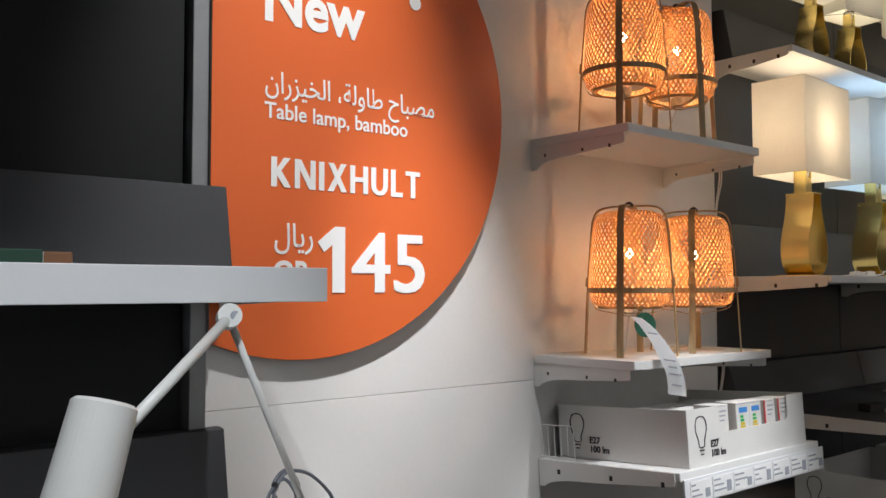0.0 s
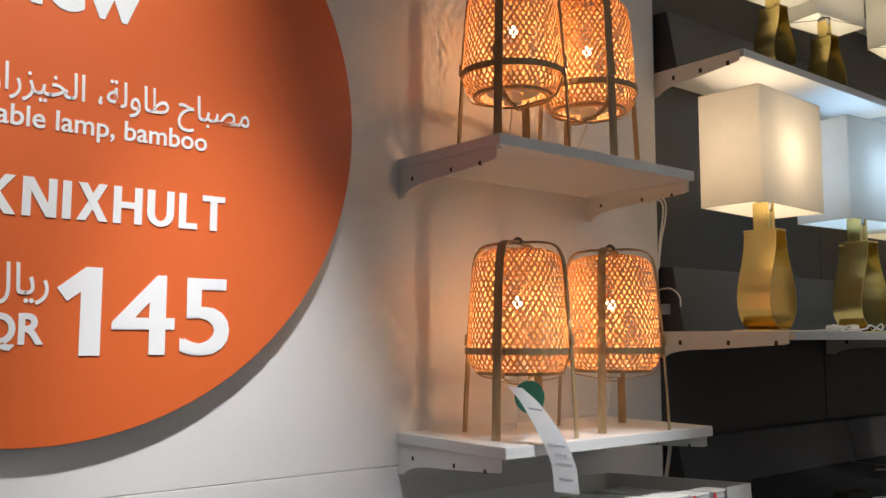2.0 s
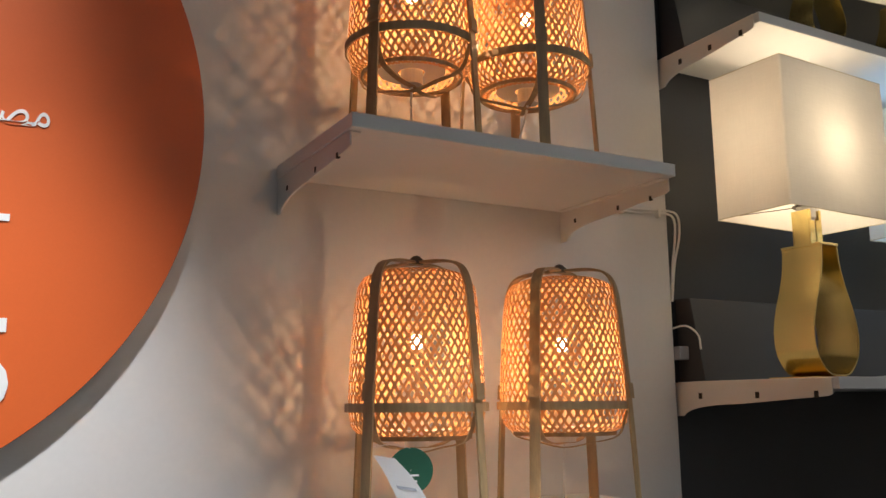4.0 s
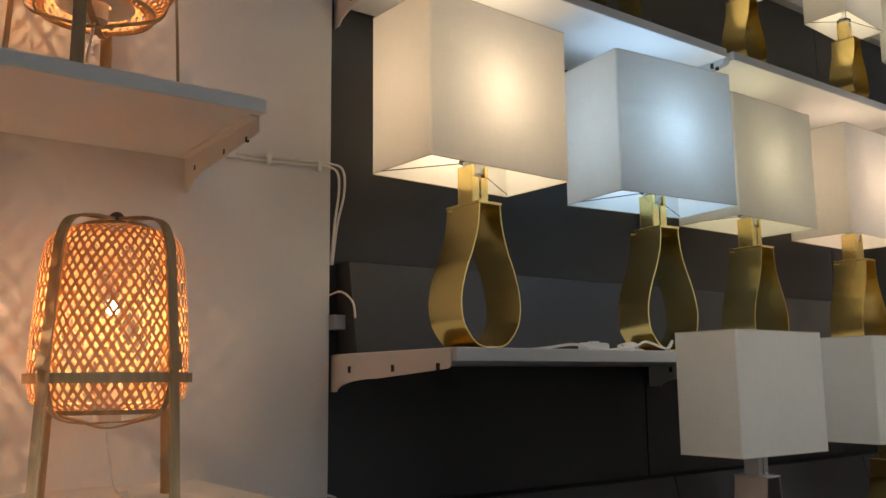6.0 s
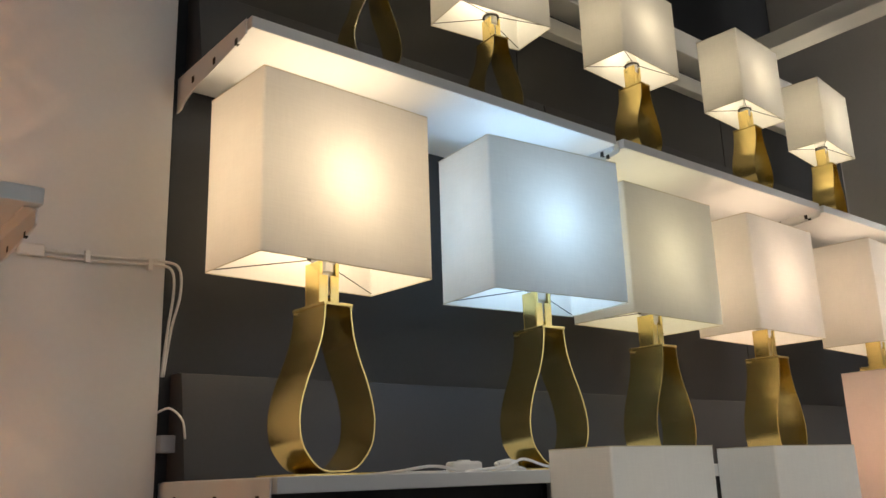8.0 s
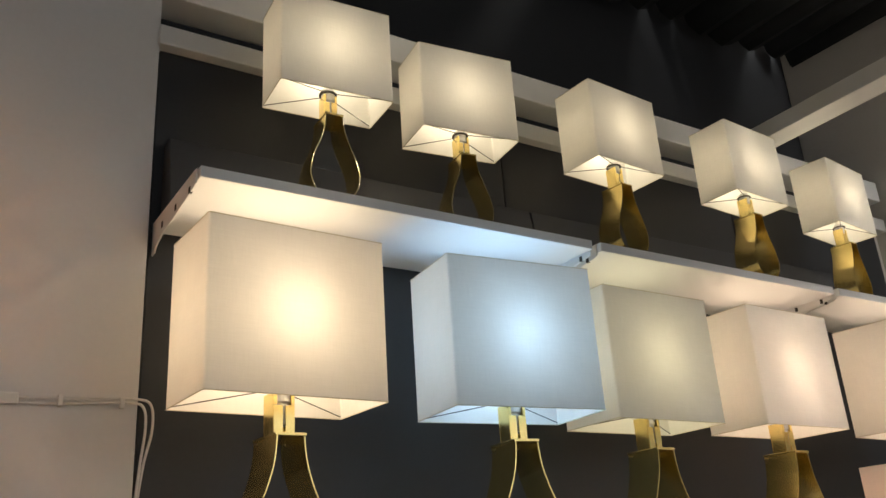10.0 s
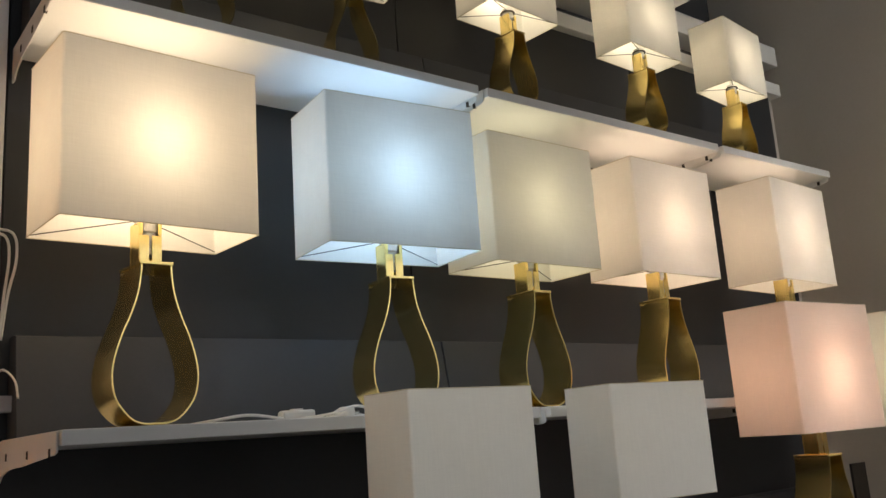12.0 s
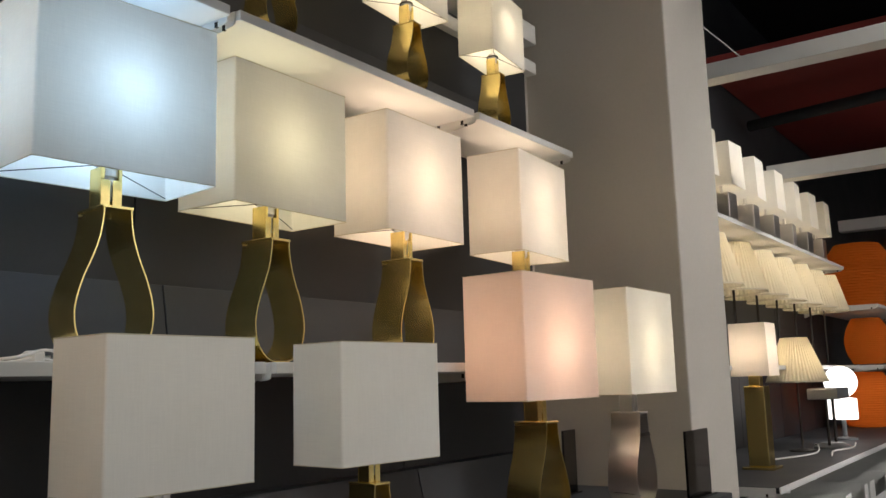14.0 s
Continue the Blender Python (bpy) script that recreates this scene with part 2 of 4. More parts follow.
def tube(points, r, seg=8, bm=None, steps=8):
    line = smooth_line(points, steps)
    b = bmesh.new()
    rings = []
    up = Vector((0, 0, 1))
    for i, p in enumerate(line):
        d = (line[min(i + 1, len(line) - 1)] - line[max(i - 1, 0)]).normalized()
        s = d.cross(up if abs(d.z) < 0.9 else Vector((1, 0, 0))).normalized()
        u = s.cross(d)
        rings.append([b.verts.new(p + r * (math.cos(2 * math.pi * k / seg) * s + math.sin(2 * math.pi * k / seg) * u)) for k in range(seg)])
    for p, q in zip(rings, rings[1:]):
        for k in range(seg):
            b.faces.new((p[k], p[(k + 1) % seg], q[(k + 1) % seg], q[k]))
    b.faces.new(rings[0])
    b.faces.new(list(reversed(rings[-1])))
    return merge(bm, b)


def writing(name, text, x, z, y, cap, mat, parent, width=0.0, bold=0.0, align="LEFT", turn=(90, 0, 0), label=""):
    """Flat letters whose capitals are cap high, standing on an upright face."""
    c = bpy.data.curves.new(name, "FONT")
    c.body, c.size, c.extrude, c.offset, c.align_x, c.resolution_u = text, cap / 0.73, 0.0006, bold, align, 4
    ob = new("tmp_text", c)
    bpy.context.view_layer.update()
    me = bpy.data.meshes.new_from_object(ob.evaluated_get(bpy.context.evaluated_depsgraph_get()))
    bpy.data.objects.remove(ob)
    if len(me.vertices) and width:
        xs = [v.co.x for v in me.vertices]
        lo, span = min(xs), max(xs) - min(xs)
        for v in me.vertices:
            v.co.x = (v.co.x - lo) * width / span
    me.materials.clear()
    me.materials.append(mat)
    t = new(name, me)
    t.parent = parent
    t.matrix_basis = pose(x, y, z, *turn)
    if label:
        tagged(t, label)
    return t


# ---- setting ----
def setting(name, bm, mat, label, category):
    return tagged(part(name, bm, mat), label, category, kind="structure")


WY = -0.10          # face of the white wall
DY = -0.085         # face of the dark panels
setting("floor", box(-7, 14, -6, 0.4, -0.1, 0, 0), FLOOR, "smooth grey shop floor", "floor")
setting("ceiling", box(-7, 14, -6, 0.4, 4.3, 4.4, 0), BLACK, "black painted shop ceiling high above the shelves", "ceiling")
setting("wall_back", box(-7, 14, 0.15, 0.4, 0, 4.3, 0), DARK, "dark rear wall behind the display bays", "wall")
# unseen walls added to close the room; the aisle one bounces fill light
setting("wall_aisle", box(-7, 14, -6.2, -6, 0, 4.3, 0), WALL, "unseen white wall across the aisle, bouncing fill light", "wall")
setting("wall_west", box(-7.2, -7, -6, 0.4, 0, 4.3, 0), COLUMN, "unseen plain grey end wall closing the room", "wall")
setting("wall_east", box(14, 14.2, -6, 0.4, 0, 4.3, 0), COLUMN, "unseen plain grey far end wall closing the room", "wall")
white = tagged(empty("wall_white", pose(0, 0, 0), "white painted display wall of two boards with a thin joint", "wall"), kind="structure")
part("board", box(-1.68, 0.124, WY, 0.15, 1.2100, 3.1, 0.001), WALL, white)
part("board", box(-1.68, 0.124, WY, 0.15, 0, 1.2090, 0.001), WALL, white)
setting("trim_upright", box(-1.716, -1.682, WY - 0.012, 0.1, 0, 3.1, 0.002), GREY, "grey steel upright at the edge of the white wall", "upright")
column = setting("column", box(2.80, 3.25, -0.635, 0.15, 0, 4.3, 0.006), COLUMN, "square grey painted building column", "column")


def dark_bay(x0, x1, splits, name, mat=DARK):
    bay = tagged(empty(name, pose(0, 0, 0), "charcoal back panels of a shelving bay", "wall"), kind="structure")
    xs = [x0] + splits + [x1]
    for z0, z1 in ((0.0, 0.60), (0.604, 2.62)):
        for a, b in zip(xs, xs[1:]):
            part("panel", box(a + 0.0015, b - 0.0015, DY, 0.0, z0, z1, 0.002), mat, bay)
    return bay


dark_bay(0.128, 2.75, [1.03, 1.945], "wall_dark")
dark_bay(-4.6, -1.72, [-3.6, -2.66], "wall_dark_west", DARKWEST)
dark_bay(3.33, 9.5, [4.25, 5.15, 6.05, 6.95, 7.85], "wall_dark_east")
setting("wall_strip", box(2.754, 2.80, DY + 0.02, 0.0, 0, 2.62, 0.001), COLUMN, "narrow painted wall strip beside the column", "wall")


# ---- top rail and beams ----
def beam(bm, label):
    return setting("beam", bm, STEEL, label, "beam")


beam(box(0.12, 2.79, -0.12, -0.03, 2.736, 2.814, 0.003), "white steel rail along the top of the bay")
beam(box(0.12, 2.79, -0.115, -0.06, 2.616, 2.664, 0.003), "thin white lower rail along the top of the bay")
beam(box(2.08, 2.175, -5.8, -0.03, 2.8145, 2.872, 0.003), "white steel beam reaching out over the aisle")
beam(box(4.05, 4.17, -5.8, -0.1, 2.885, 2.965, 0.003), "white steel beam reaching out over the aisle")
beam(box(6.1, 6.24, -5.8, -0.1, 2.77, 2.88, 0.003), "white steel beam reaching out over the aisle")
beam(box(8.4, 8.54, -5.8, -0.1, 2.70, 2.80, 0.003), "white steel beam reaching out over the aisle")
setting("ceiling_red", box(5.5, 9.5, -5.8, 0.14, 3.5, 3.54, 0.002), REDCEIL, "dark red ceiling panel beyond the column", "ceiling")
bmf = bmesh.new()
for i in range(26):
    x = -0.5 + i * 0.16 + random.uniform(-0.03, 0.03)
    tube([(x, -4.5, 3.5), (x + 0.1, -3, 3.46 + random.uniform(-0.03, 0.03)), (x + 0.25, -1.5, 3.5), (x + 0.3, 0.1, 3.52)], random.uniform(0.05, 0.11), 8, bmf, 4)
tagged(part("ceiling_cloth", bmf, BLACK, smooth=True), "black cloth hanging in folds under the ceiling", "ceiling cloth", kind="structure")


# ---- shelves ----
def bracket_outline(depth, high=0.06, drop=0.035):
    """Side of a shelf bracket in y-z, with the wall at y 0 and the front at -depth."""
    pts = [(0, 0), (-depth, 0), (-depth, -high * 0.62), (-depth + 0.01, -high * 0.7)]
    a = 0.30 * depth
    pts.append((-a - 0.05, -high))
    for i in range(1, 9):
        t = math.pi / 2 * i / 8
        pts.append((-a - 0.05 + (a + 0.03) * math.sin(t), -high - drop * (1 - math.cos(t))))
    pts += [(0, -high - drop)]
    return pts


def shelf(name, x0, x1, y_wall, y_front, top, thick, label, brackets=True, at=None, lip=0.0, high=0.036, mat=SHELF, shy=0.014):
    s = empty(name, pose((x0 + x1) / 2, y_wall, top), label, "shelf")
    w = (x1 - x0) / 2
    d = y_wall - y_front
    part("board", box(-w, w, -d, -0.002, -thick, 0, 0.0018), mat, s)
    if lip:
        part("front_lip", box(-w, w, -d - 0.012, -d - 0.0005, -lip, 0.001, 0.0015), mat, s)
    for bx in (at if at is not None else ((-w + 0.004, w - 0.004) if brackets else ())):
        o = [(p[0], p[1] - thick - 0.0005) for p in bracket_outline(d - shy, high, 0.026)]
        br = part("bracket", extrude_outline(o, bx - 0.0015, bx + 0.0015, "x", bevel=0.0004), STEEL, s)
        side = -1 if bx < 0 else 1
        part("flange", box(min(bx, bx - side * 0.016), max(bx, bx - side * 0.016), -d + shy + 0.002, -0.02, -thick - 0.0025, -thick - 0.0007, 0), STEEL, br)
        for hy in (-0.05, -d * 0.55, -d + shy + 0.045):
            part("hole", box(bx - 0.0022, bx + 0.0022, hy - 0.003, hy + 0.003, -thick - 0.030, -thick - 0.022, 0), HOLE, br)
    return s


def side_plate_shelf(name, x0, x1, y_wall, y_front, top, label, thick=0.022, mat=SHELF):
    """A shelf whose end brackets stand outside its board, flush with the top."""
    s = empty(name, pose((x0 + x1) / 2, y_wall, top), label, "shelf")
    w, d = (x1 - x0) / 2, y_wall - y_front
    part("board", box(-w + 0.004, w - 0.004, -d, -0.002, -thick, 0, 0.0018), mat, s)
    for bx in (-w + 0.001, w - 0.001):
        o = [(p[0], p[1] - 0.002) for p in bracket_outline(d - 0.012, 0.045, 0.024)]
        br = part("bracket", extrude_outline(o, bx - 0.0015, bx + 0.0015, "x", bevel=0.0004), STEEL, s)
        for hy in (-0.07, -d * 0.55, -d + 0.045):
            part("hole", box(bx - 0.0024, bx + 0.0024, hy - 0.0045, hy + 0.0045, -0.036, -0.024, 0), HOLE, br)
    return s


shelf("wall_shelf", -0.757, -0.16, WY, -0.422, 1.848, 0.022, "white wall shelf holding two lit bamboo lamps")
shelf("wall_shelf", -0.752, -0.126, WY, -0.428, 1.277, 0.022, "white wall shelf holding two lit bamboo lamps above bulb boxes")
low_shelf = side_plate_shelf("wall_shelf", -0.735, -0.075, WY, -0.535, 1.03, "white wall shelf holding a bulb carton")
for z, yf, what in ((2.214, -0.372, "small brass lamps"), (1.489, -0.480, "tall brass lamps")):
    for a, b in ((0.136, 1.045), (1.063, 1.944), (1.962, 2.556)):
        side_plate_shelf("bay_shelf", a, b, DY - 0.002, yf, z, "white bay shelf carrying a row of " + what)
for a, b in ((0.136, 1.045), (1.063, 1.944), (1.962, 2.78)):
    side_plate_shelf("bay_shelf", a, b, DY - 0.002, -0.76, 1.07, "deep dark bay shelf with white brackets carrying lamps and cables", mat=DARKCOVER)
    side_plate_shelf("bay_shelf", a, b, DY - 0.002, -0.76, 0.77, "deep white lower shelf with bulb cartons")
for z, yf in ((1.482, -0.488), (1.0, -0.60)):
    s = shelf("bay_shelf", -2.63, -1.655, DY - 0.002, yf, z, 0.024, "thick white shelf of the neighbouring bay", lip=0.054)
    shelf("bay_shelf", -3.6, -2.64, DY - 0.002, yf, z, 0.024, "thick white shelf of the neighbouring bay", lip=0.054)


# ---- cover boards that hide the cables ----
def cover(x0, x1, z0, z1, y=DY):
    o = [(y, z0 + 0.001), (y - 0.075, z0 + 0.001), (y - 0.045, z1), (y - 0.03, z1 + 0.002), (y, z1 + 0.002)]
    return tagged(part("cover_board", extrude_outline(o, x0, x1, "x", bevel=0.001), DARKCOVER), "charcoal cover board hiding cables at the back of a shelf", "cover board", "cable covers")


for z0, z1 in ((1.489, 1.664), (2.214, 2.386), (1.07, 1.20)):
    for a, b in ((0.149, 1.070), (1.074, 1.948), (1.952, 2.54)):
        cover(a, b, z0, z1)
for z0, z1 in ((1.482, 1.650), (1.0, 1.178)):
    cover(-2.6, -1.652, z0, z1)


# ---- brass strap lamps ----
def strap_outline(k):
    """Half outline of the drop-shaped strap: x, z from the foot to the neck."""
    raw = [(0.0, 0.0055), (0.022, 0.0065), (0.043, 0.0165), (0.0655, 0.045), (0.0725, 0.078), (0.0695, 0.110), (0.0580, 0.148), (0.0445, 0.180),
           (0.0335, 0.213), (0.0285, 0.240), (0.0262, 0.267)]
    return [(x * k, z * k) for x, z in raw]


def strap_mesh(k, depth, thick):
    half = [Vector((x, 0, z)) for x, z in strap_outline(k)]
    line = smooth_line(half, 5)
    line = [Vector((-p.x, 0, p.z)) for p in reversed(line[1:])] + line
    b = bmesh.new()
    rows = []
    for i, p in enumerate(line):
        d = (line[min(i + 1, len(line) - 1)] - line[max(i - 1, 0)]).normalized()
        nrm = Vector((-d.z, 0, d.x)) * thick
        rows.append([b.verts.new(q) for q in (p + Vector((0, -depth / 2, 0)), p + Vector((0, depth / 2, 0)), p + nrm + Vector((0, depth / 2, 0)), p + nrm + Vector((0, -depth / 2, 0)))])
    for p, q in zip(rows, rows[1:]):
        for i in range(4):
            b.faces.new((p[i], p[(i + 1) % 4], q[(i + 1) % 4], q[i]))
    b.faces.new(rows[0])
    b.faces.new(list(reversed(rows[-1])))
    bmesh.ops.recalc_face_normals(b, faces=b.faces)
    for e in b.edges:
        e.smooth = e.calc_face_angle(0.0) < 0.6
    return b


def strap_lamp(k, w, d, h, metal, shade_mat, label, lit, group):
    lamp = empty("table_lamp", pose(0, 0, 0), label, "table lamp", group)
    part("foot_plate", box(-0.085 * k, 0.085 * k, -0.056 * k, 0.056 * k, 0, 0.0045 * k, 0.001), metal, lamp)
    part("strap", strap_mesh(k, 0.092 * k, 0.0026 * k), metal, lamp, smooth=True)
    part("cap", box(-0.0285 * k, 0.0285 * k, -0.0475 * k, 0.0475 * k, 0.2665 * k, 0.272 * k, 0.001), metal, lamp)
    neck = bmesh.new()
    for s in (-1, 1):
        box(s * 0.0110 * k - 0.0085 * k, s * 0.0110 * k + 0.0085 * k, -0.020 * k, -0.0175 * k, 0.272 * k, 0.322 * k, 0.0005, neck)
        box(s * 0.0163 * k - 0.0032 * k, s * 0.0163 * k + 0.0032 * k, -0.020 * k, -0.0175 * k, 0.3225 * k, 0.345 * k, 0.0005, neck)
        box(s * 0.0183 * k - 0.0012 * k, s * 0.0183 * k + 0.0012 * k, -0.0172 * k, 0.0192 * k, 0.272 * k, 0.345 * k, 0.0005, neck)
    box(-0.0195 * k, 0.0195 * k, 0.0195 * k, 0.022 * k, 0.272 * k, 0.345 * k, 0.0005, neck)
    part("neck", neck, metal, lamp)
    part("socket", lathe([(0.001, 0.29 * k), (0.0155 * k, 0.29 * k), (0.0155 * k, 0.327 * k), (0.019 * k, 0.330 * k), (0.019 * k, 0.368 * k), (0.001, 0.368 * k)], 20), SOCKET, lamp, smooth=False)
    z0 = 0.325 * k
    sh = bmesh.new()
    r = 0.004
    ring = []
    for cx, cy, a0 in ((w / 2 - r, -d / 2 + r, -90), (w / 2 - r, d / 2 - r, 0), (-w / 2 + r, d / 2 - r, 90), (-w / 2 + r, -d / 2 + r, 180)):
        for i in range(4):
            a = radians(a0 + 30 * i)
            ring.append((cx + r * math.cos(a), cy + r * math.sin(a)))
    lo, hi = [sh.verts.new((*p, z0)) for p in ring], [sh.verts.new((*p, z0 + h)) for p in ring]
    for i in range(len(ring)):
        j = (i + 1) % len(ring)
        sh.faces.new((lo[i], lo[j], hi[j], hi[i]))
    shade = part("shade", sh, shade_mat, lamp, "translucent rectangular cloth shade" + (", glowing" if lit else ", unlit"))
    for z in (z0, z0 + h):
        part("rim", tube([(*p, z) for p in ring + ring[:1]], 0.0009, 6, None, 1), HEM, shade)
    zr = z0 + 0.028 * k
    fr = lathe([(0.020 * k, zr), (0.026 * k, zr), (0.026 * k, zr + 0.003), (0.020 * k, zr + 0.003)], 20, None, True)
    part("shade_ring", fr, WIRE, shade)
    for sx in (-1, 1):
        for sy in (-1, 1):
            part("spoke", rod((sx * 0.018 * k, sy * 0.018 * k, zr), (sx * (w / 2 - 0.003), sy * (d / 2 - 0.003), z0 + 0.004), 0.0010, seg=6), WIRE, shade)
    return lamp


def put_lamp(proto, x, y, z, turn, power, color, zc):
    """Stands a lamp with the middle of its foot at x, y, z; lit with a bulb zc above it."""
    made = copy_thing(proto, pose(x, y, z, 0, 0, turn))
    if power:
        bulb_light((x, y, z + zc), power * 1.04, color, 0.055)
    return made


BIG, SMALL, LOW = (1.0, 0.339, 0.175, 0.300), (0.72, 0.243, 0.122, 0.214), (0.72, 0.252, 0.132, 0.214)
big_gold = strap_lamp(*BIG, GOLD, SHADE, "tall brass strap lamp with a lit off-white box shade", True, "tall brass lamps in a row")
small_gold = strap_lamp(*SMALL, GOLD, SHADE, "small brass strap lamp with a lit off-white box shade", True, "small brass lamps in a row")
off_nickel = strap_lamp(*LOW, CHROME, SHADE, "small nickel strap lamp with an unlit white shade", False, "lamps on the deep shelf")
off_gold = strap_lamp(*LOW, GOLD, SHADE, "small brass strap lamp with an unlit white shade", False, "lamps on the deep shelf")
pink_gold = strap_lamp(*BIG, GOLD, PINKSHADE, "tall brass strap lamp with a lit pink box shade", True, "lamps on the deep shelf")
big_nickel = strap_lamp(*BIG, CHROME, SHADE, "tall nickel strap lamp with a lit cream box shade", True, "lamps on the deep shelf")


def corner_to_middle(x, y, w, d, turn):
    """The middle of a shade whose near left corner stands at x, y."""
    a = radians(turn)
    return x + math.cos(a) * w / 2 - math.sin(a) * d / 2, y + math.sin(a) * w / 2 + math.cos(a) * d / 2


for x, y, turn, power, color in ((0.147, -0.405, 2.8, 1.85, WARM), (0.626, -0.394, -5.9, 1.6, COOL), (1.062, -0.364, 0.6, 0.85, (1.0, 0.90, 0.60)),
                                 (1.527, -0.383, 1.7, 1.2, PEACH), (2.062, -0.442, 4.6, 1.05, PEACH)):
    put_lamp(big_gold, *corner_to_middle(x, y, BIG[1], BIG[2], turn), 1.489, turn, power, color, 0.475)
for x, y, turn in ((0.298, -0.347, -4), (0.645, -0.311, -7), (1.105, -0.368, 4), (1.593, -0.380, 4), (2.085, -0.356, 7)):
    put_lamp(small_gold, *corner_to_middle(x, y, SMALL[1], SMALL[2], turn), 2.214, turn, 0.72, NEUTRAL, 0.345)
put_lamp(off_nickel, *corner_to_middle(0.588, -0.668, LOW[1], LOW[2], -1), 1.07, -1, 0, WARM, 0)
put_lamp(off_gold, *corner_to_middle(1.045, -0.662, LOW[1], LOW[2], -5.5), 1.07, -5.5, 0, WARM, 0)
put_lamp(pink_gold, *corner_to_middle(1.657, -0.671, BIG[1], BIG[2], -3), 1.07, -3, 1.3, ROSE, 0.455)
put_lamp(big_nickel, *corner_to_middle(2.201, -0.69, BIG[1], BIG[2], 0), 1.07, 0, 1.05, NEUTRAL, 0.455)
for o in (big_gold, small_gold, off_nickel, off_gold, pink_gold, big_nickel):
    for c in list(o.children_recursive) + [o]:
        bpy.data.objects.remove(c)


# ---- woven bamboo lamps ----
def shade_radius(z):
    """Radius of the woven shade at the height z over the shelf."""
    pts = [(0.122, 0.068), (0.126, 0.087), (0.140, 0.099), (0.164, 0.1035), (0.214, 0.1025), (0.274, 0.0990), (0.324, 0.0945), (0.349, 0.0900), (0.364, 0.081), (0.373, 0.058), (0.376, 0.016)]
    return float(np.interp(z, [p[0] for p in pts], [p[1] for p in pts]))


def weave_mesh(count, width, rows=44):
    """Two crossing families of thin laths wound round the shade, over and under one another."""
    verts, faces = [], []
    zs = [0.122 + (0.376 - 0.122) * math.sin(math.pi / 2 * i / rows) for i in range(rows + 1)]
    arc, total = [0.0], 0.0
    for a, b in zip(zs, zs[1:]):
        ra, rb = shade_radius(a), shade_radius(b)
        total += math.hypot(b - a, rb - ra) / max(0.06, (ra + rb) / 2)
        arc.append(total)
    rnd = random.Random(4)
    for s in (-1, 1):
        for c in range(count):
            base, wob = 2 * math.pi * c / count + rnd.uniform(-0.012, 0.012), width * rnd.uniform(0.82, 1.15)
            start = len(verts)
            for i, z in enumerate(zs):
                r = shade_radius(z)
                a = base + s * arc[i] * 0.62
                off = 0.0010 * math.sin(arc[i] * 0.62 * count + (0 if s > 0 else math.pi))
                half = min(wob / 2 / r * 1.18, 0.11)
                for e in (-half, half):
                    verts.append(((r + off) * math.cos(a + e), (r + off) * math.sin(a + e), z))
            for i in range(rows):
                k = start + 2 * i
                faces.append((k, k + 1, k + 3, k + 2))
    me = bpy.data.meshes.new("woven_shade")
    me.from_pydata(verts, [], faces)
    me.materials.append(WEAVE)
    me.polygons.foreach_set("use_smooth", [True] * len(me.polygons))
    return me


def lath_mesh(points, normals, width, thick):
    b = bmesh.new()
    rows = []
    for i, (p, nrm) in enumerate(zip(points, normals)):
        d = (points[min(i + 1, len(points) - 1)] - points[max(i - 1, 0)]).normalized()
        s = d.cross(nrm).normalized() * width / 2
        t = nrm.normalized() * thick
        rows.append([b.verts.new(q) for q in (p - s, p + s, p + s + t, p - s + t)])
    for p, q in zip(rows, rows[1:]):
        for i in range(4):
            b.faces.new((p[i], p[(i + 1) % 4], q[(i + 1) % 4], q[i]))
    b.faces.new(rows[0])
    b.faces.new(list(reversed(rows[-1])))
    return b


